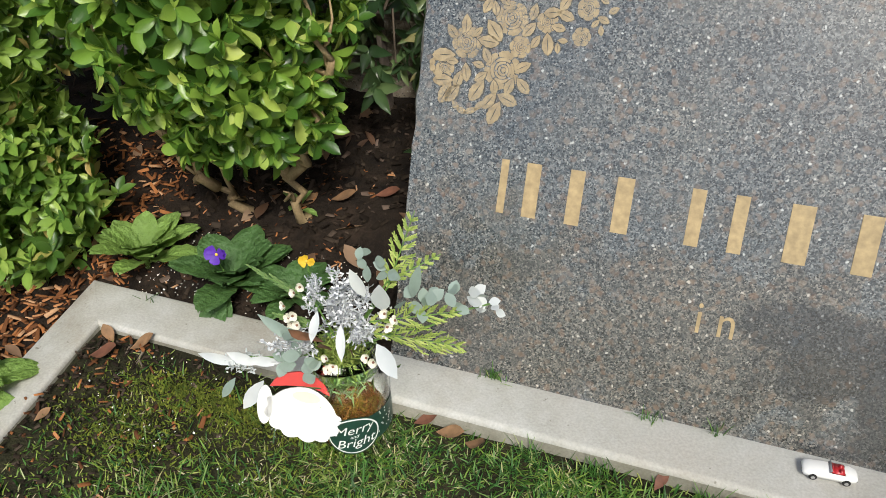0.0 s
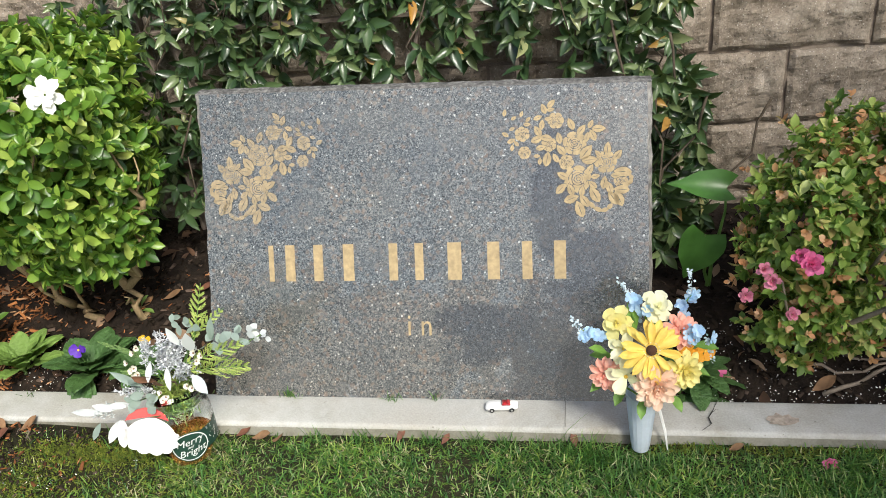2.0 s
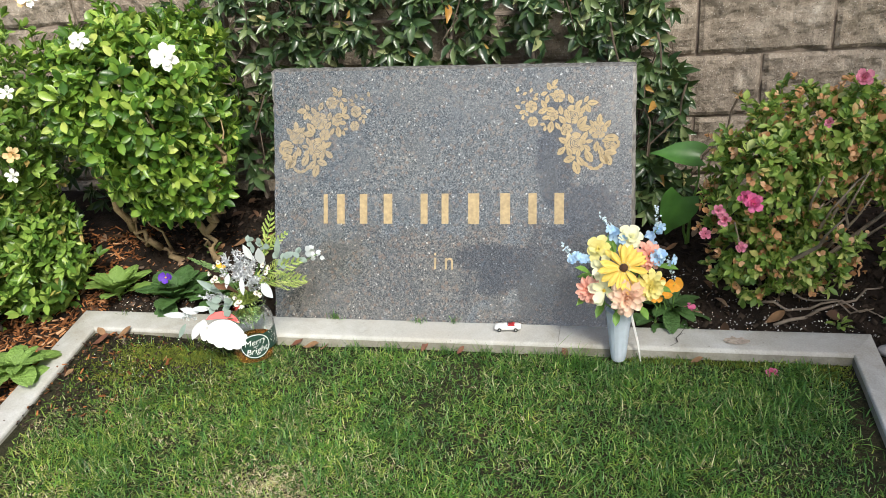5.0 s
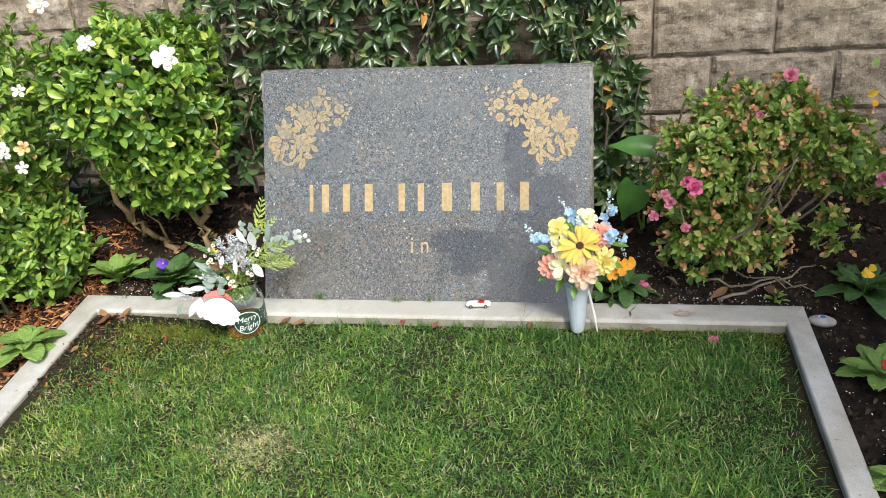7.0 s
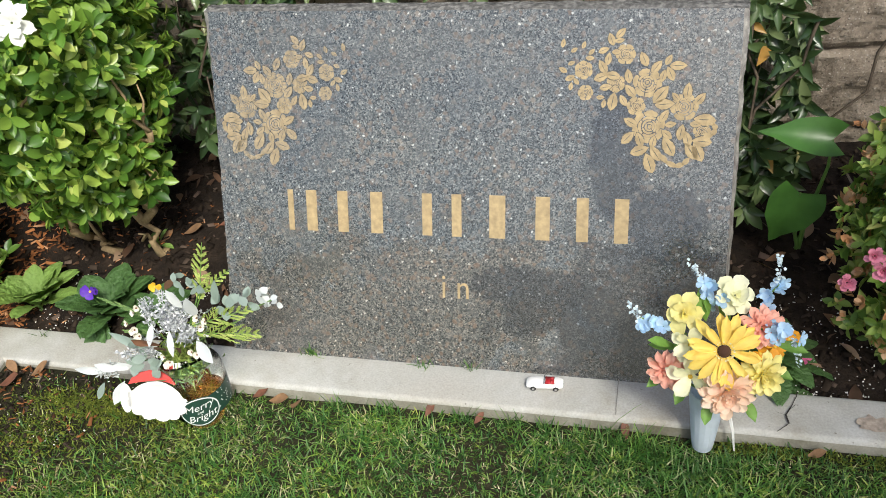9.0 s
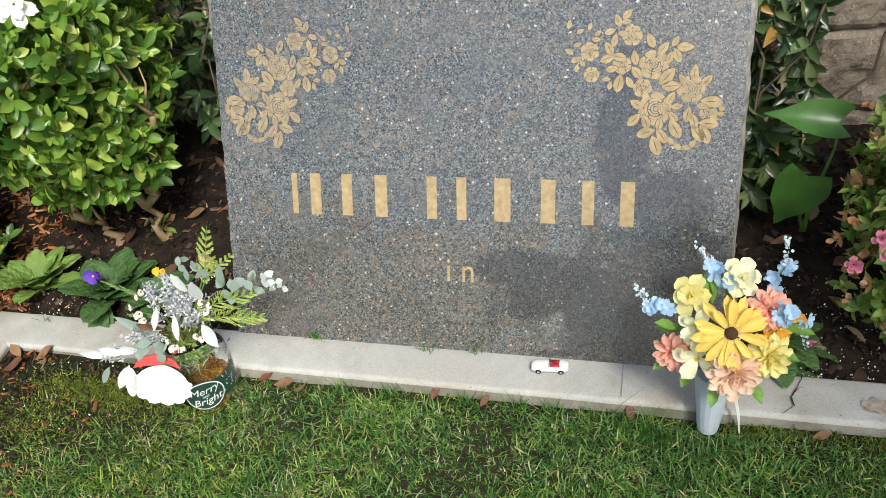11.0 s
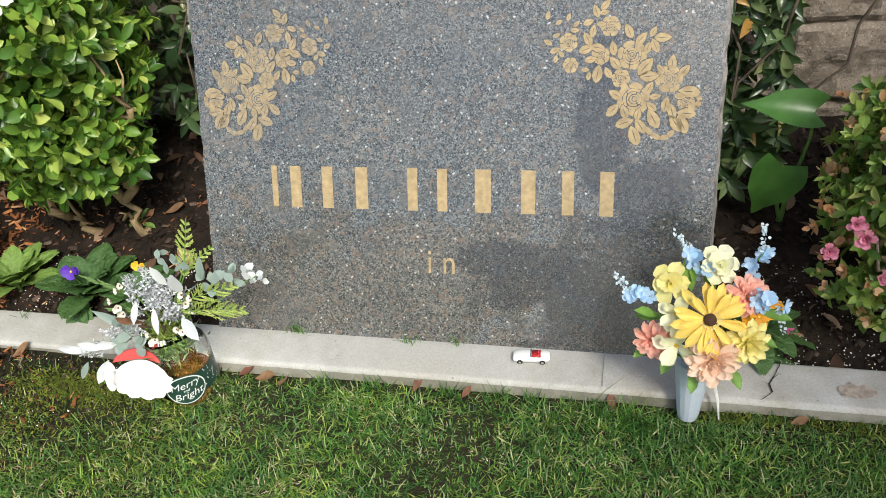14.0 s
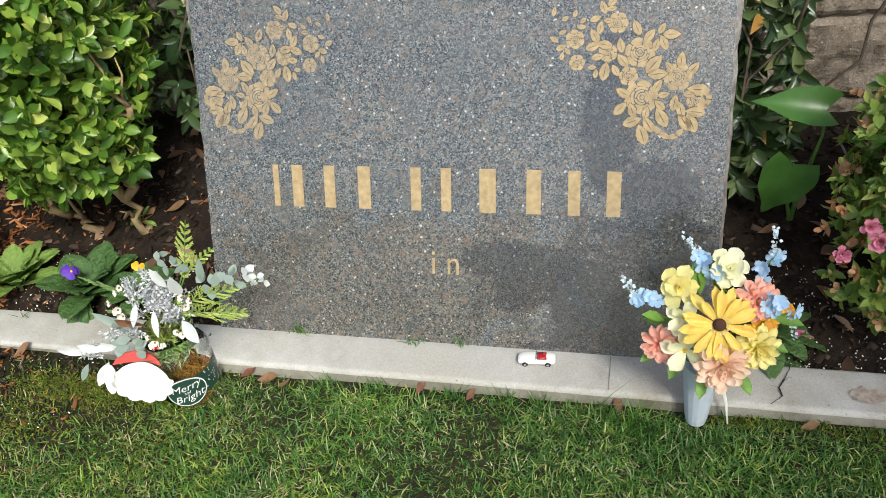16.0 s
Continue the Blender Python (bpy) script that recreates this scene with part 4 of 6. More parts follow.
def emblem(mirror):
    rng = np.random.default_rng(4)
    gold = GOLD_WORN if mirror else GOLD

    def place(cx, cy):
        u, v = cx - 1120, cy - 150
        x = 0.35332 + 0.0009870 * u + 0.0000418 * v + 0.0000001 * u * v
        s = 0.49943 + -0.0000100 * u + -0.0009264 * v + 0.0000001 * u * v
        return (2 * 0.01355 - x if mirror else x), s
    unit_len = 0.0009871

    def finish(name, bm):
        bmesh.ops.recalc_face_normals(bm, faces=bm.faces)
        part(name, bm, gold, stone)

    def groove(x, s, angle, length, width):
        bm = bmesh.new()
        flat_piece(bm, lens_outline(x, s, angle, length, width, 9), 0.0011)
        bmesh.ops.recalc_face_normals(bm, faces=bm.faces)
        part("engraved_line", bm, GROOVE, stone)
    for cx, cy, r in ROSES:
        x, s = place(cx, cy)
        rose_pieces(x, s, r * unit_len, rng, finish)
    for cx, cy, a, ln in UPPER_LEAVES + OUTER_LEAVES + LOWER_LEAVES:
        bm = bmesh.new()
        x, s = place(cx, cy)
        an = radians(180 - a if mirror else a)
        ln *= 1.1 * unit_len
        groove(x, s, an, ln * 1.08, ln * 0.64)
        for side in (-1, 1):
            flat_piece(bm, half_leaf(x, s, an, ln, ln * 0.5, side), 0.0016)
        finish("engraved_leaf", bm)
    for curve in (((1170, 243), (1180, 256), (1196, 263), (1209, 259), (1218, 249)), ((1252, 180), (1262, 186), (1265, 195), (1258, 205), (1244, 211))):
        bm = bmesh.new()
        pts = [place(*q) for q in curve]
        for (x0, s0), (x1, s1) in zip(pts, pts[1:]):
            an = math.atan2(s1 - s0, x1 - x0)
            flat_piece(bm, lens_outline((x0 + x1) / 2, (s0 + s1) / 2, an, math.hypot(x1 - x0, s1 - s0) * 1.5, 0.010), 0.0012)
        finish("engraved_stem", bm)


emblem(False)
emblem(True)
# the carved name, as one plain bar for each letter
for x0, x1 in ((-0.342, -0.319), (-0.314, -0.254), (-0.245, -0.186), (-0.176, -0.109), (-0.063, -0.010), (-0.002, 0.050), (0.064, 0.147), (0.158, 0.230), (0.240, 0.299), (0.308, 0.376)):
    bm = bmesh.new()
    m, h = (x0 + x1) / 2, 0.5 * max(0.012, 0.38 * (x1 - x0))
    flat_piece(bm, [(m - h, 0.257), (m + h, 0.257), (m + h, 0.336), (m - h, 0.336)])
    part("inscription_bar", bm, GOLD, stone)


def text_mesh(body, size, shear=0.0):
    """Writing in the built-in font as flat points and faces."""
    cu = bpy.data.curves.new("writing", "FONT")
    cu.body, cu.size, cu.shear, cu.align_x, cu.resolution_u = body, size, shear, "CENTER", 3
    ob = bpy.data.objects.new("writing", cu)
    scene.collection.objects.link(ob)
    me = bpy.data.meshes.new_from_object(ob.evaluated_get(bpy.context.evaluated_depsgraph_get()))
    vs, fs = [tuple(v.co) for v in me.vertices], [tuple(p.vertices) for p in me.polygons]
    bpy.data.objects.remove(ob)
    bpy.data.curves.remove(cu)
    bpy.data.meshes.remove(me)
    return vs, fs


for body, cx in (("i", -0.004), ("n", 0.036)):
    vs, fs = text_mesh(body, 0.066)
    raw("carved_letter", [on_stone(cx + v[0] * 0.92, 0.138 + v[1] * 1.02, 0.0014) for v in vs], fs, GOLD, stone)

# ---- kerb details ----
bm = bmesh.new()
for k, (a, b, w) in enumerate((((0.676, 0.022), (0.660, -0.018), 0.0016), ((0.660, -0.018), (0.648, -0.040), 0.0028), ((0.648, -0.040), (0.652, -0.060), 0.0032), ((0.652, -0.060), (0.630, -0.082), 0.002), ((0.648, -0.040), (0.632, -0.034), 0.0013), ((0.655, -0.028), (0.668, -0.012), 0.0012))):
    n = 6
    l0 = [(a[0] + (b[0] - a[0]) * i / n + 0.002 * noise.noise((i * 1.7, k, 0)), a[1] + (b[1] - a[1]) * i / n) for i in range(n + 1)]
    for p, q in zip(l0, l0[1:]):
        bm.faces.new([bm.verts.new((x, y, 0.0034)) for x, y in ((p[0] - w / 2, p[1]), (q[0] - w / 2, q[1]), (q[0] + w / 2, q[1]), (p[0] + w / 2, p[1]))][::1])
bmesh.ops.recalc_face_normals(bm, faces=bm.faces)
part("crack", bm, CRACK, kerb_back)
bm = bmesh.new()
seam = [(JOINT_X + 0.0008 * noise.noise((i * 1.3, 2, 0)), KF + 0.006 + (KB - KF - 0.012) * i / 12) for i in range(13)]
for p, q in zip(seam, seam[1:]):
    bm.faces.new([bm.verts.new((x, y, 0.003)) for x, y in ((p[0] - 0.0005, p[1]), (p[0] + 0.0005, p[1]), (q[0] + 0.0005, q[1]), (q[0] - 0.0005, q[1]))])
part("seam", bm, SEAM, kerb_back, "thin joint across the kerb")
bm = bmesh.new()
ring = [bm.verts.new((0.797 + 0.032 * math.cos(a) * (1 + 0.7 * noise.noise((a * 3, 0, 0))), -0.042 + 0.018 * math.sin(a) * (1 + 0.7 * noise.noise((a * 3, 4, 0))), 0.0032)) for a in np.linspace(0, 2 * math.pi, 22)[:-1]]
bm.faces.new(ring)
part("rust_stain", bm, RUST, kerb_back, "faint rusty patch")

# ---- grass ----
BLADE = ([(-0.5, 0, 0), (0.5, 0, 0), (-0.42, 0.45, 0), (0.42, 0.45, 0), (-0.26, 0.8, 0), (0.26, 0.8, 0), (0, 1, 0)], [(0, 1, 3, 2), (2, 3, 5, 4), (4, 5, 6)])


def grass_field(name, n, pick, length, lean, label, mat=None, width=(0.0014, 0.0034), patchy=0.0):
    rng = np.random.default_rng(31)
    x, y = pick(rng, n)
    dens = np.array([0.55 + 0.6 * noise.noise((a * 3, b * 3, 7)) + 0.35 * noise.noise((a * 11, b * 11, 2)) for a, b in zip(x, y)])
    bare = np.clip((x + 0.64) / 0.25, 0.1, 1) + np.clip((-0.22 - y) / 0.25, 0, 1)
    left = -1.033 + 0.203 * (-0.085 - y) / 2.515
    edge = np.clip((1.05 - x) / 0.13, 0, 1) * np.clip((-0.082 - y) / 0.05, 0.15, 1) * np.clip((x - left - 0.02) / 0.2, 0, 1)
    keep = rng.random(len(x)) < np.clip(dens + 0.3, 0.25, 1) * np.clip(bare, 0, 1) * edge
    if patchy:
        keep &= np.array([noise.noise((a * 6, b * 8, 19)) + 0.6 * noise.noise((a * 19, b * 22, 5)) > patchy for a, b in zip(x, y)])
    x, y = x[keep], y[keep]
    n = len(x)
    z = np.array([lawn_z(b, a) + 0.006 * noise.noise((a * 7, b * 7, 1)) for a, b in zip(x, y)]) - 0.002
    ang = rng.uniform(0, 2 * math.pi, n)
    tilt = np.abs(rng.normal(lean, 0.35, n))
    d = np.stack([np.cos(ang) * np.sin(tilt), np.sin(ang) * np.sin(tilt), np.cos(tilt)], 1)
    clump = np.array([0.8 + 0.5 * noise.noise((a * 5, b * 5, 4)) for a, b in zip(x, y)])
    ln = rng.uniform(*length, n) * clump
    up = np.stack([-np.cos(ang), -np.sin(ang), 0.4 * np.ones(n)], 1) + rng.normal(0, 0.3, (n, 3))
    return tagged(scatter(name, BLADE, np.stack([x, y, z], 1), d, up, ln, rng.uniform(*width, n), mat or GRASS, smooth=False, curl=rng.uniform(-0.75, -0.05, n)), label, "grass", kind="stuff")


PALE_GRASS = leaf_mat("pale_grass", [(0, (0.05, 0.12, 0.018)), (0.4, (0.125, 0.225, 0.036)), (0.75, (0.24, 0.345, 0.066)), (0.92, (0.38, 0.42, 0.13)), (1, (0.52, 0.48, 0.3))], 0.5, 0.28, False, 0.4, True)
# Blade colour shifts along x: yellower turf at -x, with its sunlight painted in.
grass_field("grass", 115000, lambda r, n: (1.06 - 2.08 * r.random(n) ** 1.35, -0.09 - 1.25 * r.random(n) ** 1.1), (0.016, 0.044), 0.85, "short patchy lawn grass, deep green")
grass_field("grass", 95000, lambda r, n: (-1.02 + 2.08 * r.random(n) ** 1.9, -0.09 - 1.25 * r.random(n) ** 1.1), (0.014, 0.038), 0.95, "paler yellow-green lawn grass among the deep green", PALE_GRASS)
STRAW = leaf_mat("straw", [(0, (0.27, 0.21, 0.10)), (0.6, (0.48, 0.41, 0.25)), (1, (0.68, 0.63, 0.46))], 0.7, 0.15, False)
grass_field("dead_grass", 60000, lambda r, n: (-0.95 + 1.95 * r.random(n) ** 1.7, -0.1 - 1.2 * r.random(n)), (0.010, 0.026), 1.0, "dry straw-coloured blades lying in the lawn", STRAW, (0.0012, 0.0026), 0.02)
grass_field("dead_grass", 9000, lambda r, n: (r.normal(-0.27, 0.06, n), np.minimum(r.normal(-0.63, 0.045, n), -0.1)), (0.014, 0.034), 1.3, "dry straw-coloured patch in the lawn", STRAW, (0.0012, 0.0026))


def tuft(x, y, z, n, length, seed, spread=0.5, label="tuft of fresh green grass growing from a joint"):
    rng = np.random.default_rng(seed)
    ang = rng.uniform(0, 2 * math.pi, n)
    tilt = np.abs(rng.normal(0, spread, n))
    d = np.stack([np.cos(ang) * np.sin(tilt), np.sin(ang) * np.sin(tilt) - 0.1, np.cos(tilt)], 1)
    pos = np.stack([x + rng.normal(0, 0.011, n), y + rng.normal(0, 0.004, n), np.full(n, z)], 1)
    return tagged(scatter("grass_tuft", BLADE, pos, d, np.stack([-np.cos(ang), -np.sin(ang), 0.3 * np.ones(n)], 1), rng.uniform(0.4, 1.0, n) * length, 0.0017, GRASS, smooth=False, curl=rng.uniform(-0.5, 0, n)), label, "grass", "grass tufts")


tuft(-0.30, 0.014, -0.001, 45, 0.035, 1)
tuft(-0.052, 0.006, -0.001, 22, 0.03, 2)
tuft(0.05, 0.012, -0.001, 20, 0.034, 3)
tuft(-0.98, 0.0, 0.0, 10, 0.05, 4, 1.1, "thin dry grass blades lying over the kerb")
for k, (x, y, ln, n) in enumerate(((0.345, -0.1, 0.13, 6), (0.40, -0.125, 0.07, 50), (0.44, -0.14, 0.06, 45), (0.55, -0.15, 0.06, 40), (0.5, -0.17, 0.05, 40), (0.36, -0.12, 0.06, 40), (0.60, -0.13, 0.05, 25), (0.3, -0.11, 0.05, 40), (0.05, -0.1, 0.045, 40), (0.15, -0.1, 0.045, 40), (-0.1, -0.1, 0.04, 40), (-0.2, -0.1, 0.04, 30), (0.22, -0.105, 0.045, 40))):
    tuft(x, y, lawn_z(y), n, ln, 40 + k, 0.6, "longer green grass against the kerb")

MOSS = leaf_mat("moss", [(0, (0.06, 0.09, 0.01)), (0.6, (0.12, 0.155, 0.015)), (1, (0.2, 0.22, 0.03))], 0.9, 0.1, False)
rng = np.random.default_rng(77)
mp = []
for cx, cy, rx, ry, n in ((-0.72, -0.17, 0.14, 0.035, 3500), (-0.85, -0.26, 0.12, 0.06, 1200), (0.85, -0.1, 0.2, 0.02, 900), (0.62, -0.1, 0.1, 0.015, 500), (1.0, -0.13, 0.04, 0.05, 700), (-0.6, -0.3, 0.2, 0.1, 1200)):
    q = rng.normal(0, 0.6, (n, 2)) * (rx, ry) + (cx, cy)
    q = q[(q[:, 1] < -0.09) & (q[:, 0] > -1.0)]
    mp.append(np.stack([q[:, 0], q[:, 1], [lawn_z(b, a) + 0.002 for a, b in q]], 1))
mp = np.concatenate(mp)
tagged(scatter("moss", BLADE, mp, unit(rng.normal(0, 0.7, (len(mp), 3)) + [0, 0, 0.8]), rng.normal(0, 1, (len(mp), 3)), rng.uniform(0.004, 0.011, len(mp)), 0.003, MOSS, smooth=False), "yellow-green moss patches on bare soil", "moss", kind="stuff")


# ---- litter on the beds ----
def strew(name, shape, n, region, size, ratio, mat, label, category, seed, lift=0.002, tilt=0.25, curl=0.2):
    rng = np.random.default_rng(seed)
    x, y = region(rng, n)
    z = np.array([(bed_z(a, b) if b > -0.03 or abs(a) > 1.03 else lawn_z(b, a)) + 0.006 * noise.noise((a * 9, b * 9, 0)) for a, b in zip(x, y)]) + lift + rng.uniform(0, 0.004, n)
    a = rng.uniform(0, 2 * math.pi, n)
    d = np.stack([np.cos(a), np.sin(a), rng.normal(0, tilt, n)], 1)
    up = np.stack([rng.normal(0, tilt * 1.5, n), rng.normal(0, tilt * 1.5, n), np.ones(n)], 1)
    s = rng.uniform(*size, n)
    return tagged(scatter(name, shape, np.stack([x, y, z], 1), d, up, s, s * rng.uniform(ratio * 0.7, ratio * 1.3, n), mat, smooth=False, curl=rng.normal(0, curl, n)), label, category, kind="stuff")


CHIP = ([(-0.5, 0, 0), (0.5, 0.05, 0), (0.4, 1, 0.02), (-0.35, 0.95, 0), (-0.4, 0.05, 0.14), (0.42, 0.1, 0.12), (0.3, 0.9, 0.13), (-0.3, 0.85, 0.12)], [(4, 5, 6, 7), (0, 1, 5, 4), (1, 2, 6, 5), (2, 3, 7, 6), (3, 0, 4, 7)])
strew("bark_mulch", CHIP, 11000, lambda r, n: (r.uniform(-2.0, -1.06, n), 0.45 - 1.45 * r.random(n) ** 0.7), (0.006, 0.030), 0.26, MULCH, "orange-brown shredded bark mulch", "mulch", 51, 0.003, 0.35)
strew("bark_mulch", CHIP, 380, lambda r, n: (-1.15 + 0.5 * r.random(n) ** 1.5, r.uniform(0.05, 0.45, n)), (0.004, 0.016), 0.3, MULCH, "scattered brown bark chips on dark soil", "mulch", 52, 0.003, 0.35)
DARK_CHIP = leaf_mat("dark_chips", [(0, (0.012, 0.009, 0.007)), (0.6, (0.03, 0.022, 0.016)), (0.93, (0.06, 0.045, 0.035)), (1, (0.14, 0.10, 0.08))], 0.95, 0.0, True, 0.1)
strew("soil_crumbs", CHIP, 6000, lambda r, n: (r.uniform(-1.05, 2.0, n), r.uniform(0.03, 0.72, n)), (0.006, 0.024), 0.55, DARK_CHIP, "dark bark crumbs and soil clods", "soil", 53, 0.002, 0.5)
strew("soil_crumbs", CHIP, 700, lambda r, n: (-1.02 + 0.34 * r.random(n) ** 1.4, -0.1 - 0.4 * r.random(n) ** 1.3), (0.004, 0.014), 0.5, DARK_CHIP, "dark crumbs on the bare lawn corner", "soil", 62, 0.003, 0.4)
strew("bark_mulch", CHIP, 130, lambda r, n: (-1.02 + 0.3 * r.random(n) ** 1.4, -0.1 - 0.4 * r.random(n) ** 1.3), (0.006, 0.02), 0.35, MULCH, "few brown bark chips on the bare lawn corner", "mulch", 63, 0.004, 0.4)
strew("soil_crumbs", CHIP, 2500, lambda r, n: (r.uniform(1.14, 1.9, n), r.uniform(-1.2, 0.05, n)), (0.006, 0.022), 0.55, DARK_CHIP, "dark bark crumbs beside the kerb", "soil", 54, 0.002, 0.5)
strew("dead_leaves", CRINKLE, 380, lambda r, n: (r.uniform(-1.9, 1.9, n), r.uniform(0.05, 0.7, n)), (0.025, 0.06), 0.42, DEAD, "curled brown dead leaves on the soil", "leaf litter", 55, 0.006, 0.3, 0.4)
strew("dead_leaves", CRINKLE, 60, lambda r, n: (r.uniform(-1.9, -1.12, n), r.uniform(-0.7, 0.2, n)), (0.03, 0.06), 0.42, DEAD, "curled brown dead leaves on the mulch", "leaf litter", 56, 0.008, 0.3, 0.4)
strew("white_grains", CHIP, 520, lambda r, n: (r.uniform(0.56, 1.15, n), 0.03 + 0.2 * r.random(n) ** 1.6), (0.0015, 0.0045), 0.8, PERLITE, "white perlite grains in dark soil", "perlite", 57, 0.004, 0.5)
strew("white_grains", CHIP, 420, lambda r, n: (r.uniform(1.14, 1.6, n), r.uniform(-1.1, 0.05, n)), (0.0015, 0.005), 0.8, PERLITE, "white perlite grains beside the kerb", "perlite", 58, 0.004, 0.5)
strew("white_grains", CHIP, 380, lambda r, n: (r.uniform(-1.05, -0.55, n), 0.03 + 0.15 * r.random(n)), (0.0015, 0.004), 0.8, PERLITE, "white perlite grains by the pansies", "perlite", 59, 0.004, 0.5)
strew("white_grains", CHIP, 90, lambda r, n: (r.uniform(-1.0, -0.6, n), r.uniform(-0.3, -0.1, n)), (0.0015, 0.004), 0.8, PERLITE, "few white grains on bare lawn soil", "perlite", 60, 0.003, 0.5)


def dry_leaf(x, y, angle, length, colour, z=None, label="curled reddish-brown dead leaf on the grass edge"):
    r = np.random.default_rng(int(abs(x * 991 + y * 77)))
    zz = (lawn_z(y, x) if y < -0.08 else bed_z(x, y)) + 0.006 if z is None else z
    ob = scatter("dead_leaf", CRINKLE, [(x, y, zz)], [(math.cos(angle), math.sin(angle), 0.12)], [(0.1, -0.2, 1)], [length * 0.8], [length * 0.42], colour, curl=[r.uniform(0.5, 1.1)], smooth=False)
    return tagged(ob, label, "leaf", "fallen leaves")


RED_DEAD = plain("red_dead_leaf", (0.15, 0.06, 0.035), 0.7, grain=50, spread=0.35)
TAN_DEAD = plain("tan_dead_leaf", (0.23, 0.13, 0.065), 0.75, grain=50, spread=0.35)
for x, y, a, ln, c in ((-1.0, -0.15, 0.3, 0.075, RED_DEAD), (-0.94, -0.115, 0.7, 0.06, TAN_DEAD), (-0.98, -0.11, 2.6, 0.05, TAN_DEAD), (-0.36, -0.105, 0.1, 0.06, TAN_DEAD), (-0.31, -0.11, -0.3, 0.055, TAN_DEAD), (-0.40, -0.1, 0.5, 0.05, RED_DEAD), (-0.99, -0.3, 1.2, 0.04, TAN_DEAD), (-0.02, -0.105, 1.2, 0.04, RED_DEAD), (0.08, -0.11, 1.0, 0.035, RED_DEAD), (0.37, -0.11, 1.8, 0.04, RED_DEAD), (0.68, -0.105, 0.2, 0.04, TAN_DEAD)):
    dry_leaf(x, y, a, ln, c)
for x, y, a, ln, c in ((0.88, 0.06, 0.4, 0.07, TAN_DEAD), (-0.74, 0.30, 0.3, 0.07, TAN_DEAD), (-0.8, 0.27, 1.0, 0.06, TAN_DEAD), (0.63, 0.3, 0.1, 0.05, TAN_DEAD), (-0.66, 0.34, 0.2, 0.07, RED_DEAD)):
    dry_leaf(x, y, a, ln, c, None, "curled tan dead leaf on dark soil")


def twig(a, b, r, label="bare grey twig lying on the soil"):
    rng = np.random.default_rng(int(abs(a[0] * 1000)))
    bm = bmesh.new()
    tube(bm, wander(a, b, 8, 0.008, rng), [r, r, r * 0.9, r * 0.9, r * 0.8, r * 0.7, r * 0.6, r * 0.4], 6)
    return tagged(part("twig", bm, DRY_TWIG, None, "", True), label, "twig", "fallen twigs")


twig((0.9, 0.05, 0.0), (1.18, 0.17, 0.055), 0.005)
twig((0.85, 0.12, 0.03), (1.15, 0.10, 0.03), 0.004)
twig((1.0, 0.2, 0.06), (1.3, 0.3, 0.1), 0.004)
twig((0.95, 0.16, 0.05), (1.22, 0.06, 0.01), 0.003)
twig((-0.95, -0.1, -0.017), (-0.87, -0.16, -0.022), 0.003, "short straw twig on the bare soil")


# ---- low bedding plants ----
def bedding(name, label, at, n, length, mat, seed, lift=0.5, ratio=0.66, category="plant", shape=None, sag=0.45):
    rng = np.random.default_rng(seed)
    x, y, z = at
    top = thing(name, label, category, (x, y, z))
    for k in range(n):
        a = 2 * math.pi * (k * 0.382 + rng.normal(0, 0.03))
        inner = k / n
        ln = length * (1.0 - 0.45 * inner) * rng.uniform(0.8, 1.1)
        rise = lift * (0.35 + 1.5 * inner)
        d = (math.cos(a), math.sin(a), rise)
        scatter("leaf", shape or BROAD_SHAPE, [(x + 0.008 * math.cos(a), y + 0.008 * math.sin(a), z + 0.004 + 0.02 * inner)], [d], [(-math.cos(a) * rise, -math.sin(a) * rise, 1)], [ln], [ln * ratio * rng.uniform(0.85, 1.15)], mat, top, "", True, [rng.uniform(-sag, -0.1)])
    bm = bmesh.new()
    tube(bm, [(x, y, z - 0.02), (x, y, z + 0.015)], [0.006, 0.004], 6)
    part("crown_stem", bm, BROAD, top)
    return top


def broad_shape(rows=9, ruffle=0.05):
    v, f = [], []
    for i in range(rows + 1):
        t = i / rows
        w = 0.5 * (0.2 + 0.8 * math.sin(math.pi * min(1, t ** 1.35)) ** 0.5 if t < 0.999 else 0.12)
        if t < 0.2:
            w *= 0.35 + 0.65 * (t / 0.2)
        for k in (-1, -0.5, 0, 0.5, 1):
            v.append((w * k, t - 0.04 * abs(k) * t, 0.10 * abs(k) * w * 2 + ruffle * 0.6 * math.sin(i * 2.6) * (0.2 + abs(k)) * w - 0.05 * t * t))
    for i in range(rows):
        for k in range(4):
            a = 5 * i + k
            f.append((a, a + 1, a + 6, a + 5))
    return v, f


BROAD_SHAPE = broad_shape()


def spoon_shape(rows=9):
    """A blunt spoon-shaped leaf with a sunken rib and a quilted surface."""
    v, f = [], []
    for i in range(rows + 1):
        t = i / rows
        w = 0.5 * (0.16 + 0.84 * max(0.0, math.sin(math.pi * t ** 1.5)) ** 0.55)
        for k in (-1, -0.6, -0.25, 0, 0.25, 0.6, 1):
            quilt = 0.022 * math.sin(i * 2.9 + abs(k) * 2.2) * (abs(k) > 0)
            v.append((w * k, t - 0.03 * abs(k) * t, 0.09 * abs(k) * w * 2 + quilt - 0.22 * t * t - 0.05 * (abs(k) == 1) * t))
    for i in range(rows):
        for k in range(6):
            a = 7 * i + k
            f.append((a, a + 1, a + 8, a + 7))
    return v, f


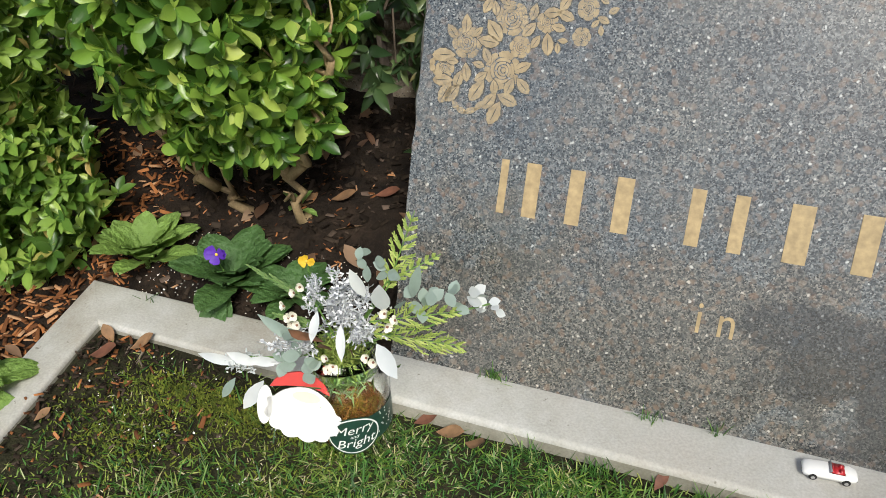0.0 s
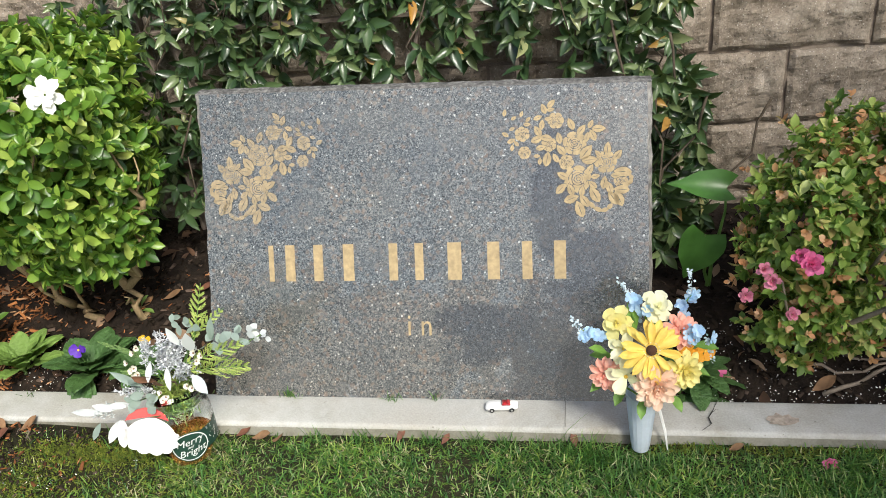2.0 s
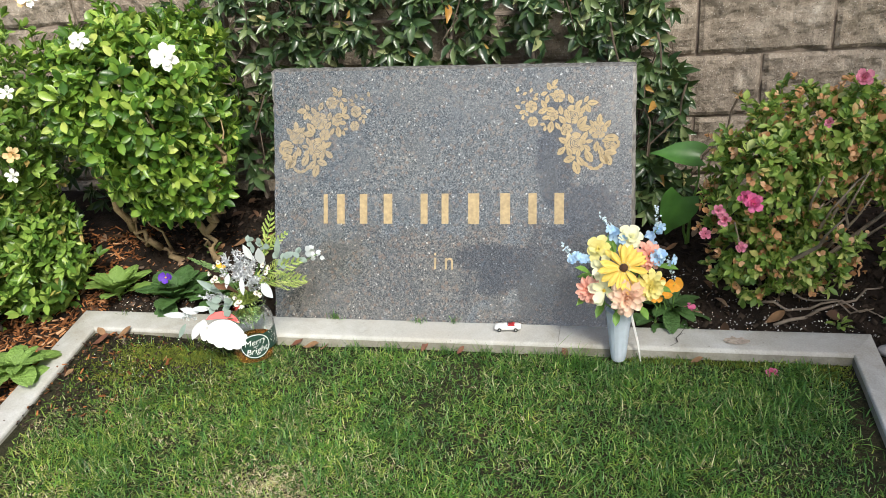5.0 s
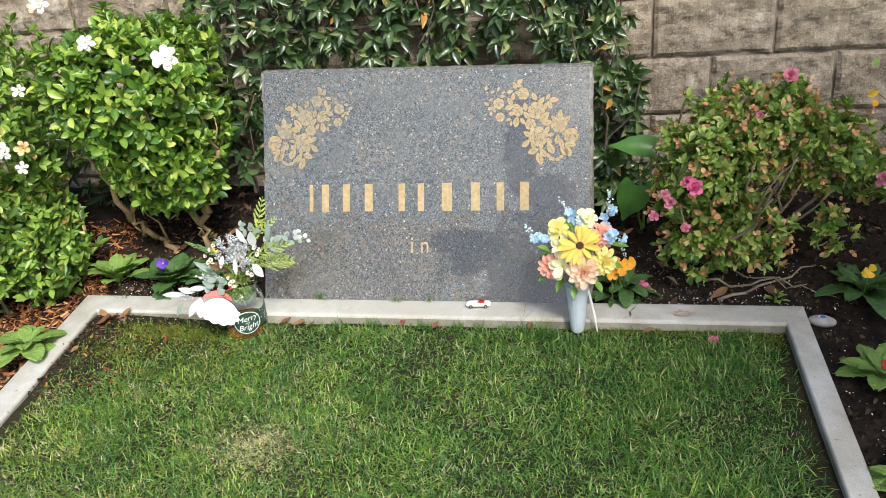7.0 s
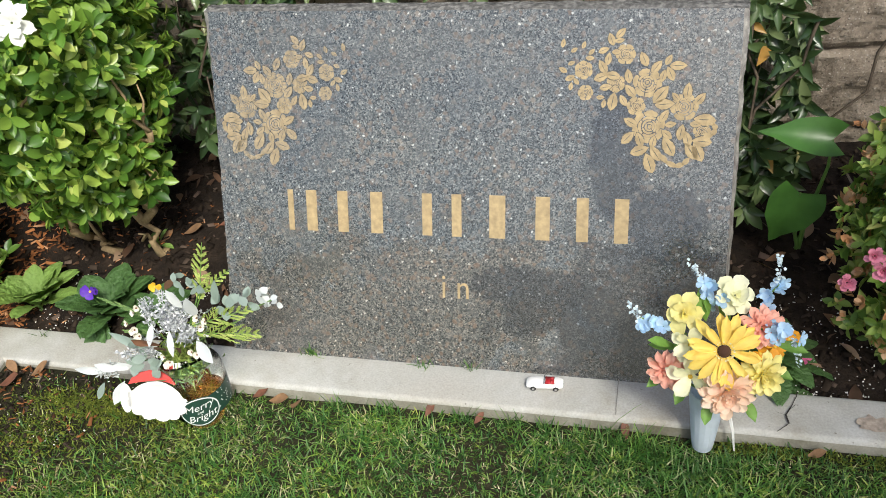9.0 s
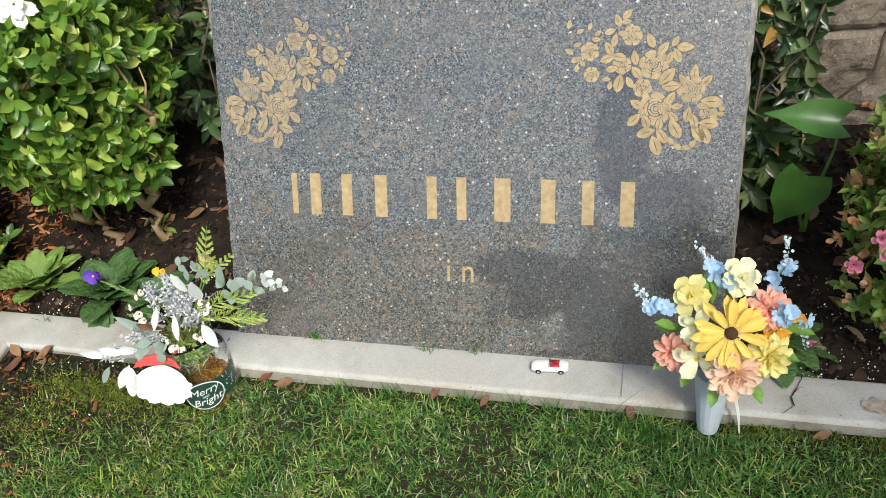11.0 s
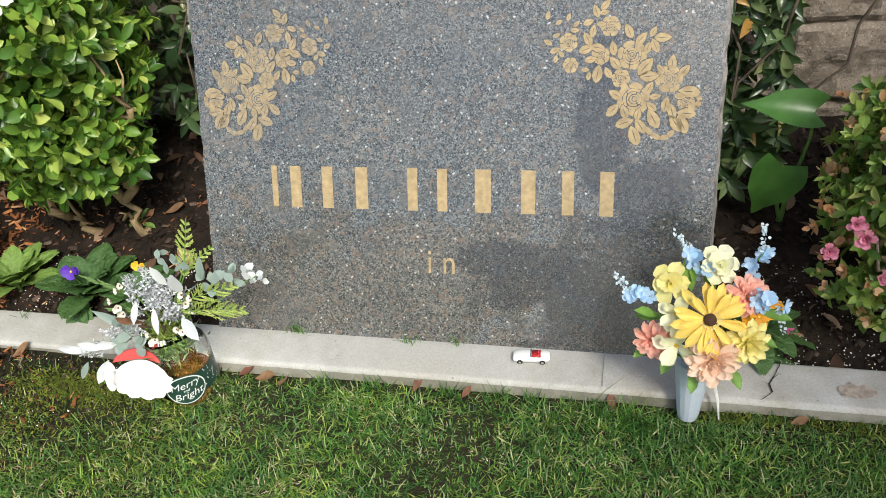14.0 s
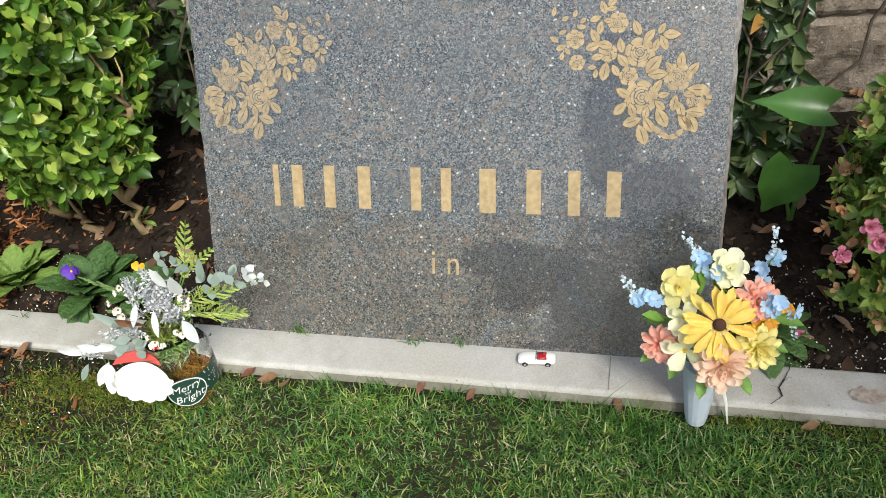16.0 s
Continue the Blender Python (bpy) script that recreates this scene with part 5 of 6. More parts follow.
OVAL = spoon_shape()
VIOLET = plain("violet_petal", (0.11, 0.03, 0.42), 0.6, through=0.2, spread=0.25)
YELLOW = plain("yellow_petal", (0.78, 0.50, 0.03), 0.6, through=0.25, spread=0.15)
ORANGE = plain("orange_petal", (0.80, 0.36, 0.02), 0.6, through=0.25, spread=0.15)
RED = plain("red_petal", (0.45, 0.02, 0.02), 0.6, through=0.2, spread=0.25)
STEM = plain("green_stem", (0.12, 0.24, 0.05), 0.5)
rng = np.random.default_rng(61)


def stalk(parent, a, b, r=0.0018, mat=None, bend=0.003):
    bm = bmesh.new()
    tube(bm, wander(a, b, 5, bend, rng), [r, r, r * 0.9, r * 0.8, r * 0.7], 6)
    return part("stem", bm, mat or STEM, parent)


PANSY = [(3, 0.019, 0.02, 70, 0.001, -0.1), (2, 0.021, 0.021, 78, 0.001, -0.1)]


def pansy(parent, c, mat, axis=(0.2, -0.9, 0.35), size=1.0):
    bloom(parent, "bloom", c, axis, [(k, a * size, w * size, tl, r0, cu) for k, a, w, tl, r0, cu in PANSY], mat, rng, HEART_YELLOW, 0.003)
    stalk(parent, (c[0], c[1] + 0.02, c[2] - 0.08), (c[0], c[1] + 0.003, c[2]))


bedding("primrose", "fresh green primrose rosette without bloom on dark soil", (-1.05, 0.085, 0.015), 19, 0.115, BROAD, 1, 1.9, 0.56, shape=OVAL, sag=0.25)
v = bedding("pansy", "dark-leaved plant with one violet bloom leaning over the kerb", (-0.845, 0.085, 0.005), 28, 0.12, DARK_BROAD, 2, 2.0, 0.6, shape=OVAL, sag=0.3)
pansy(v, (-0.845, 0.05, 0.105), VIOLET)
for a, ln in ((-1.45, 0.10), (-1.9, 0.085), (-1.2, 0.08)):
    scatter("leaf", OVAL, [(-0.845, 0.05, 0.03)], [(math.cos(a), math.sin(a), -0.15)], [(0, -0.2, 1)], [ln], [ln * 0.55], DARK_BROAD, v, curl=[-0.45])
w = bedding("pansy", "dark green pansy plant with a yellow bloom behind the jar", (-0.71, 0.08, 0.01), 16, 0.09, DARK_BROAD, 3, 1.3, 0.62, shape=OVAL)
pansy(w, (-0.63, 0.01, 0.165), YELLOW, size=0.62)
bedding("primrose", "broad pale green primrose rosette overhanging the kerb", (-1.13, -0.30, -0.025), 16, 0.11, BROAD, 4, 0.8, 0.6, shape=OVAL)
q = bedding("primrose", "large dark green primrose with a yellow bud", (1.30, 0.09, 0.0), 19, 0.13, DARK_BROAD, 5, 1.0, 0.5, shape=OVAL)
pansy(q, (1.29, 0.04, 0.10), YELLOW)
q = bedding("primrose", "bright green primrose with a red bloom beside the kerb", (1.25, -0.27, -0.055), 17, 0.12, BROAD, 6, 0.9, 0.56, shape=OVAL)
pansy(q, (1.245, -0.32, 0.02), RED)
q = bedding("primrose", "dark green primrose with orange blooms behind the vase", (0.64, 0.09, 0.01), 14, 0.105, DARK_BROAD, 7, 0.8, 0.52, shape=OVAL)
for c in ((0.622, 0.02, 0.112), (0.60, 0.025, 0.09), (0.645, 0.03, 0.125), (0.61, 0.03, 0.125)):
    pansy(q, c, ORANGE)
bedding("primrose", "dark broad leaves low behind the kerb", (0.60, 0.055, -0.012), 8, 0.10, DARK_BROAD, 8, 0.25)
bedding("primrose", "green primrose leaves beside the kerb", (1.22, -0.66, -0.095), 14, 0.11, BROAD, 9, 0.8, 0.5, shape=OVAL)
bedding("seedling", "small green shoot on dark soil", (-0.80, 0.27, 0.08), 6, 0.045, BROAD, 10, 1.2, 0.4)
bedding("seedling", "small reddish-green azalea seedling by the kerb", (1.06, 0.06, -0.01), 9, 0.035, AZALEA, 12, 0.8, 0.5)


def heart_shape(rows=10):
    v, f = [], []
    for i in range(rows + 1):
        t = i / rows
        w = 0.52 * (1 - t) ** 0.7 * (0.72 + 0.55 * math.sin(math.pi * min(1, t * 1.25)))
        for k in (-1, -0.55, 0, 0.55, 1):
            back = -0.16 * abs(k) * (1 - t) if t < 0.5 else 0
            v.append((w * k, t + back, 0.16 * abs(k) * w * 2 * (1 - 0.4 * t) - 0.18 * t * t))
    for i in range(rows):
        for k in range(4):
            a = 5 * i + k
            f.append((a, a + 1, a + 6, a + 5))
    return v, f


CALLA = plain("calla_leaf", (0.075, 0.20, 0.038), 0.34, grain=14, spread=0.3, through=0.25)
HEART = heart_shape()
calla = thing("calla_plant", "calla lily with glossy arrow-shaped green leaves", "plant", (0.68, 0.25, 0.06))
for base, d, up, ln, wd in (((0.715, 0.30, 0.385), (-0.98, 0.0, 0.17), (-0.1, -0.75, 0.65), 0.13, 0.075), ((0.675, 0.30, 0.268), (-0.33, -0.1, -0.9), (0.1, -0.85, 0.45), 0.128, 0.105)):
    scatter("leaf", HEART, [base], [d], [up], [ln], [wd], CALLA, calla)
    bm = bmesh.new()
    tube(bm, wander((0.70 + rng.normal(0, 0.01), 0.36, 0.07), base, 6, 0.004, rng), [0.005, 0.005, 0.004, 0.004, 0.003, 0.003], 6)
    part("leaf_stalk", bm, STEM, calla)

# bare sapling in front of the wall
sap = thing("sapling", "thin bare-branched shrub with few yellow leaves", "shrub", (1.50, 0.5, 0.08))
for a, b, r in (((1.50, 0.5, 0.04), (1.50, 0.5, 0.55), 0.013), ((1.50, 0.5, 0.5), (1.38, 0.5, 0.85), 0.006), ((1.50, 0.5, 0.5), (1.66, 0.48, 0.8), 0.006), ((1.50, 0.5, 0.3), (1.70, 0.45, 0.5), 0.006), ((1.50, 0.5, 0.4), (1.38, 0.45, 0.5), 0.004)):
    bm = bmesh.new()
    tube(bm, wander(a, b, 7, 0.01, rng), [r, r * 0.9, r * 0.8, r * 0.7, r * 0.6, r * 0.5, r * 0.35], 6)
    part("branch", bm, DRY_TWIG, sap)
for k in range(16):
    scatter("leaf", LEAF, [(1.42 + rng.normal(0.04, 0.09), 0.44 + rng.normal(0, 0.03), 0.52 + rng.normal(0, 0.09))], [rng.normal(0, 1, 3)], [(0, -1, 0.4)], [0.035], [0.02], (YELLOW, ORANGE, BROAD)[k % 3], sap)

# fallen pink bloom and painted pebble
fb = bloom(None, "fallen_bloom", (0.868, -0.135, -0.032), (0.1, -0.7, 0.6), [(5, 0.016, 0.013, 55, 0.002, -0.1), (5, 0.013, 0.011, 30, 0.002, 0.0)], PINK_PETAL, rng)
tagged(fb, "fallen pink azalea bloom on the grass", "flower")
fb = bloom(None, "fallen_bloom", (0.685, 0.10, 0.02), (0.1, -0.5, 0.8), [(5, 0.02, 0.015, 70, 0.002, -0.1)], PINK_PETAL, rng)
tagged(fb, "fallen pink azalea bloom on dark soil", "flower")
PEBBLE = plain("grey_pebble", (0.33, 0.32, 0.31), 0.6, spread=0.2)
BLUE_PAINT = plain("blue_paint", (0.05, 0.09, 0.42), 0.4)
WHITE_PAINT = plain("white_paint", (0.75, 0.75, 0.73), 0.45)
peb = thing("painted_pebble", "smooth grey pebble painted with a blue and white eye", "pebble", (1.165, -0.035, -0.02))
bm = bmesh.new()
bmesh.ops.create_icosphere(bm, subdivisions=3, radius=1, matrix=Matrix.Translation((1.165, -0.035, -0.018)) @ Matrix.Rotation(-0.25, 4, "Z") @ Matrix.Diagonal((0.036, 0.022, 0.016, 1)))
part("pebble_body", bm, PEBBLE, peb, "", True)
for k, (r, m) in enumerate(((0.016, WHITE_PAINT), (0.010, BLUE_PAINT))):
    bm = bmesh.new()
    bmesh.ops.create_icosphere(bm, subdivisions=2, radius=1, matrix=Matrix.Translation((1.165, -0.0385, -0.0065 + 0.0015 * k)) @ Matrix.Rotation(0.3, 4, "X") @ Matrix.Diagonal((r, r * 0.75, 0.0045, 1)))
    part("painted_ring" if k == 0 else "painted_spot", bm, m, peb, "", True)

# ---- toy car ----
CAR_WHITE = plain("white_enamel", (0.82, 0.82, 0.80), 0.2, spread=0.03, depth=0)
CAR_RED = plain("red_plastic", (0.42, 0.02, 0.025), 0.35)
TYRE = plain("black_rubber", (0.015, 0.015, 0.015), 0.7)
CHROME = plain("chrome", (0.7, 0.7, 0.7), 0.2, 1.0, depth=0)
TINT = plain("tinted_windscreen", (0.25, 0.25, 0.27), 0.1, depth=0)


def toy_car():
    car = thing("toy_car", "white die-cast convertible toy car with a red interior", "toy car", (0.208, -0.02, 0.003))
    m = Matrix.Translation((0.208, -0.021, 0.0035)) @ Matrix.Rotation(radians(4), 4, "Z")
    bm = bmesh.new()
    # nose at -x: half width, sill height, deck height along the body
    secs = [(-0.0365, 0.009, 0.006, 0.010), (-0.034, 0.0125, 0.004, 0.0125), (-0.026, 0.0142, 0.0035, 0.0142), (-0.008, 0.0145, 0.0035, 0.0152), (0.002, 0.0142, 0.0035, 0.0148), (0.016, 0.0145, 0.0035, 0.0150), (0.026, 0.0142, 0.0038, 0.0148), (0.034, 0.012, 0.0045, 0.013), (0.0365, 0.009, 0.006, 0.011)]
    rings = []
    for x, w, z0, z1 in secs:
        prof = [(-w * 0.9, z0), (-w, (z0 + z1) / 2), (-w * 0.93, z1 - 0.002), (-w * 0.7, z1), (0, z1 + 0.0006), (w * 0.7, z1), (w * 0.93, z1 - 0.002), (w, (z0 + z1) / 2), (w * 0.9, z0)]
        rings.append([bm.verts.new(m @ Vector((x, y, z))) for y, z in prof])
    for a, b in zip(rings, rings[1:]):
        for k in range(9):
            bm.faces.new((a[k], a[(k + 1) % 9], b[(k + 1) % 9], b[k]))
    bm.faces.new(rings[0][::-1])
    bm.faces.new(rings[-1])
    bmesh.ops.recalc_face_normals(bm, faces=bm.faces)
    part("body", bm, CAR_WHITE, car, "", True)

    def box(name, c, size, mat, bev=0.001, rot=0.0):
        b = bmesh.new()
        bmesh.ops.create_cube(b, size=1, matrix=Matrix.Diagonal((*size, 1)))
        bmesh.ops.bevel(b, geom=b.edges[:], offset=bev, segments=2, affect="EDGES")
        bmesh.ops.transform(b, matrix=m @ Matrix.Translation(c) @ Matrix.Rotation(rot, 4, "Y"), verts=b.verts)
        part(name, b, mat, car, "", True)
    box("cockpit", (0.010, 0, 0.0152), (0.019, 0.021, 0.002), CAR_RED)
    for y in (-0.005, 0.005):
        box("seat", (0.014, y, 0.0165), (0.006, 0.007, 0.005), CAR_RED, 0.0015)
    box("dashboard", (0.003, 0, 0.0162), (0.003, 0.02, 0.002), CAR_RED, 0.0008)
    box("windscreen", (-0.0005, 0, 0.0178), (0.0012, 0.022, 0.0055), TINT, 0.0004, 0.5)
    box("front_bumper", (-0.036, 0, 0.007), (0.002, 0.02, 0.002), CHROME, 0.0007)
    box("rear_bumper", (0.036, 0, 0.007), (0.002, 0.02, 0.002), CHROME, 0.0007)
    for x in (-0.022, 0.022):
        for y in (-0.0128, 0.0128):
            b = bmesh.new()
            bmesh.ops.create_cone(b, cap_ends=True, segments=20, radius1=0.0056, radius2=0.0056, depth=0.005, matrix=m @ Matrix.Translation((x, y, 0.0052)) @ Matrix.Rotation(math.pi / 2, 4, "X"))
            bmesh.ops.bevel(b, geom=[e for e in b.edges if len(e.link_faces) == 2 and e.calc_face_angle() > 1], offset=0.0008, segments=2, affect="EDGES")
            wheel = part("wheel", b, TYRE, car)
            b = bmesh.new()
            bmesh.ops.create_cone(b, cap_ends=True, segments=16, radius1=0.0034, radius2=0.0028, depth=0.0056, matrix=m @ Matrix.Translation((x, y * 1.01, 0.0052)) @ Matrix.Rotation(math.pi / 2, 4, "X"))
            part("rim", b, CHROME, wheel)


toy_car()

# ---- vase of silk flowers ----
VASE_MAT = plain("pale_blue_plastic", (0.70, 0.78, 0.86), 0.4, spread=0.05, through=0.35)
SALMON = plain("salmon_petal", (0.97, 0.52, 0.42), 0.6, through=0.35, spread=0.1, island=0.38)
PEACH = plain("peach_petal", (1.0, 0.72, 0.57), 0.6, through=0.35, spread=0.1, island=0.38)
GOLD_PETAL = plain("golden_petal", (0.98, 0.71, 0.17), 0.55, through=0.35, spread=0.1, island=0.38)
LEMON = plain("lemon_petal", (0.95, 0.85, 0.36), 0.6, through=0.35, spread=0.1, island=0.38)
CREAM = plain("cream_petal", (0.95, 0.94, 0.66), 0.6, through=0.35, spread=0.1, island=0.38)
SKY_BLUE = plain("sky_blue_petal", (0.45, 0.66, 0.95), 0.6, through=0.3, spread=0.2, island=0.4)
SILK_LEAF = plain("silk_leaf", (0.17, 0.33, 0.06), 0.5, through=0.25, spread=0.25)
SPECKLE = plain("pale_bud", (0.55, 0.66, 0.72), 0.7, spread=0.3, grain=500)


def silk_vase():
    rng = np.random.default_rng(91)
    v = thing("flower_vase", "pale blue plastic cemetery vase holding bright silk flowers", "vase", (0.503, -0.112, lawn_z(-0.112)))
    base, top = Vector((0.503, -0.112, -0.026)), 0.122
    bm = bmesh.new()
    lathe(bm, [(0.011, 0), (0.0175, 0.006), (0.02, 0.02), (0.0325, top + 0.026), (0.0305, top + 0.026), (0.0175, 0.025), (0.001, 0.02)], 16, base, True)
    part("cone", bm, VASE_MAT, v)
    bm = bmesh.new()
    tube(bm, [(0.530, -0.095, 0.11), (0.552, -0.108, 0.02), (0.560, -0.112, -0.04)], [0.004, 0.0028, 0.001], 5)
    part("spike", bm, WHITE_PAINT, v, "white plastic ground spike")
    root = Vector((0.503, -0.112, 0.11))

    def flower(name, c, axis, rings, mat, heart=None, hr=0.0, label=""):
        f = bloom(v, name, c, axis, rings, mat, rng, heart, hr, label)
        bm = bmesh.new()
        tube(bm, wander(root, Vector(c) - Vector(axis).normalized() * 0.004, 5, 0.002, rng), [0.002], 6)
        part("stem", bm, STEM, f)
        return f
    out = lambda c: ((c[0] - 0.503) * 3.2, -0.55 + (c[1] + 0.11) * 5, (c[2] - 0.12) * 1.6)
    c = (0.513, -0.168, 0.262)
    flower("gerbera", c, (0.05, -0.80, 0.55), [(12, 0.050, 0.0155, 78, 0.008, -0.25), (10, 0.044, 0.0145, 58, 0.007, -0.35)], GOLD_PETAL, BROWN_HEART, 0.0105, "golden gerbera with a dark brown heart")
    flower("heart_ring", (0.5135, -0.170, 0.2635), (0.05, -0.80, 0.55), [(26, 0.0055, 0.0026, 40, 0.0125, 0.1), (20, 0.004, 0.0022, 20, 0.0095, 0.1)], CREAM, None, 0, "pale ring of short florets")
    double = lambda r: [(10, r, r * 0.44, 92, 0.004, -0.2), (10, r * 0.95, r * 0.42, 72, 0.004, -0.15), (9, r * 0.85, r * 0.38, 52, 0.003, -0.1), (7, r * 0.72, r * 0.34, 32, 0.002, 0.0), (4, r * 0.55, r * 0.3, 14, 0.001, 0.1)]
    for c, r, m, lb in (((0.522, -0.190, 0.197), 0.045, PEACH, "peach double silk bloom"), ((0.432, -0.145, 0.19), 0.034, SALMON, "salmon double silk bloom"), ((0.572, -0.115, 0.27), 0.034, SALMON, "salmon double silk bloom"), ((0.575, -0.165, 0.215), 0.036, LEMON, "golden yellow double silk bloom")):
        flower("double_bloom", c, out(c), double(r), m, None, 0, lb)
    rose = lambda r: [(6, r * 1.2, r * 1.0, 74, 0.003, -0.2), (5, r * 0.95, r * 0.9, 46, 0.002, -0.1), (3, r * 0.6, r * 0.6, 20, 0.001, 0.1)]
    flower("rose_bloom", (0.455, -0.112, 0.285), (-0.3, -0.7, 0.6), rose(0.026), LEMON, None, 0, "lemon yellow silk rose")
    flower("rose_bloom", (0.530, -0.082, 0.305), (0.1, -0.6, 0.75), rose(0.026), CREAM, None, 0, "cream silk rose")
    lily = lambda r: [(4, r, r * 0.72, 54, 0.003, -0.35), (3, r * 0.9, r * 0.6, 36, 0.002, -0.2)]
    flower("lily", (0.468, -0.165, 0.2), (-0.3, -0.85, 0.2), lily(0.038), CREAM, HEART_YELLOW, 0.004, "cream-green silk lily")
    flower("lily", (0.464, -0.145, 0.25), (-0.4, -0.8, 0.4), lily(0.031), CREAM, HEART_YELLOW, 0.003, "cream-green silk lily")
    for a, b, tip in (((0.46, -0.11, 0.24), (0.385, -0.112, 0.272), (0.366, -0.11, 0.298)), ((0.49, -0.085, 0.27), (0.482, -0.07, 0.325), (0.455, -0.07, 0.360)), ((0.56, -0.09, 0.27), (0.593, -0.08, 0.33), (0.588, -0.078, 0.383)), ((0.57, -0.12, 0.27), (0.612, -0.135, 0.278), (0.632, -0.14, 0.215))):
        sp = stalk(v, a, b, 0.0016, STEM)
        sp.name = "delphinium_spray"
        tagged(sp, "spray of sky-blue silk florets")
        for k in range(12):
            t = k / 11
            q = np.array(a) * (1 - t) + np.array(b) * t + rng.normal(0, 0.008, 3)
            if t > 0.25:
                bloom(sp, "floret", q, (rng.normal(0, 0.5), -0.8, 0.4 + rng.normal(0, 0.3)), [(5, 0.0125, 0.0105, 66, 0.001, -0.1)], SKY_BLUE, rng)
        bp = [np.array(b) + (np.array(tip) - np.array(b)) * rng.random() + rng.normal(0, 0.0025, 3) for _ in range(40)]
        scatter("bud_tip", ROUND, bp, rng.normal(0, 1, (40, 3)), rng.normal(0, 1, (40, 3)), 0.006, 0.005, SPECKLE, sp, "frosted pale bud tip")
    bm = bmesh.new()
    lathe(bm, [(0.002, -0.020), (0.008, -0.013), (0.0115, -0.002), (0.010, 0.009), (0.005, 0.017), (0.001, 0.020)], 10)
    bmesh.ops.transform(bm, matrix=Matrix.Translation((0.452, -0.135, 0.232)) @ Matrix.Rotation(-0.35, 4, "Y") @ Matrix.Rotation(0.3, 4, "X"), verts=bm.verts)
    part("bud", bm, SILK_LEAF, v, "closed green bud", True)
    for c, d, ln in (((0.435, -0.125, 0.225), (-0.6, -0.3, 0.5), 0.045), ((0.44, -0.12, 0.165), (-0.7, -0.5, -0.2), 0.05), ((0.5, -0.16, 0.15), (-0.1, -0.7, -0.6), 0.045), ((0.55, -0.16, 0.16), (0.4, -0.7, -0.3), 0.045), ((0.59, -0.13, 0.25), (0.9, -0.3, 0.1), 0.05), ((0.49, -0.085, 0.25), (-0.2, 0.1, 0.9), 0.06), ((0.515, -0.075, 0.25), (0.1, 0.1, 0.9), 0.05), ((0.45, -0.1, 0.2), (-0.9, -0.1, 0.2), 0.05), ((0.47, -0.12, 0.15), (-0.4, -0.6, -0.5), 0.05), ((0.585, -0.12, 0.19), (0.8, -0.4, 0.0), 0.045), ((0.53, -0.1, 0.2), (0.2, 0.6, 0.3), 0.06)):
        scatter("leaf", LEAF, [c], [d], [(d[0] * 0.2, -0.5, 1)], [ln], [ln * 0.42], SILK_LEAF, v)


silk_vase()

# ---- glass jar with winter bouquet ----
JX, JY, JR = -0.487, -0.147, 0.066
JZ = lawn_z(JY) - 0.004
GLASS, gn, gl, gb_ = material("jar_glass")
gb_.inputs["Transmission Weight"].default_value, gb_.inputs["Roughness"].default_value, gb_.inputs["IOR"].default_value = 1.0, 0.03, 1.45
gb_.inputs["Base Color"].default_value = (0.95, 0.97, 0.95, 1)
WATER, gn, gl, gw = material("amber_water")
gw.inputs["Transmission Weight"].default_value, gw.inputs["Roughness"].default_value, gw.inputs["IOR"].default_value = 0.85, 0.1, 1.33
gw.inputs["Base Color"].default_value = (0.62, 0.27, 0.08, 1)
bump(gn, gl, gw, noise_node(gn, gl, 60, 3), 0.3, 0.003)
LABEL_GREEN = plain("dark_green_label", (0.015, 0.05, 0.036), 0.4, spread=0.15, depth=0)
LABEL_WHITE = plain("white_print", (0.78, 0.79, 0.76), 0.5, spread=0.04, depth=0)
SILVER = leaf_mat("silver_twig", [(0, (0.30, 0.32, 0.37)), (0.4, (0.56, 0.58, 0.63)), (1, (0.84, 0.85, 0.88))], 0.45, 0.1, False)
EUCALYPTUS = leaf_mat("eucalyptus_leaf", [(0, (0.17, 0.24, 0.21)), (0.5, (0.26, 0.34, 0.31)), (1, (0.40, 0.46, 0.44))], 0.55, 0.2)
WHITE_LEAF = leaf_mat("painted_white_leaf", [(0, (0.42, 0.46, 0.50)), (1, (0.72, 0.74, 0.75))], 0.5, 0.15, False)
CEDAR = leaf_mat("cedar_frond", [(0, (0.22, 0.32, 0.07)), (0.5, (0.36, 0.46, 0.11)), (1, (0.5, 0.56, 0.18))], 0.5, 0.2, False)
FIR = leaf_mat("fir_sprig", [(0, (0.10, 0.2, 0.07)), (1, (0.25, 0.36, 0.13))], 0.5, 0.15, False)
POD = plain("brown_pod", (0.17, 0.08, 0.045), 0.6, spread=0.3)
WAX = plain("cream_waxflower", (0.8, 0.77, 0.66), 0.6, through=0.2)


def on_jar(u, v, lift=0.0, turn=radians(-57)):
    a = turn + 1.1 * u / JR
    return (JX + (JR + lift) * math.cos(a), JY + (JR + lift) * math.sin(a), JZ + 1.1 * v)


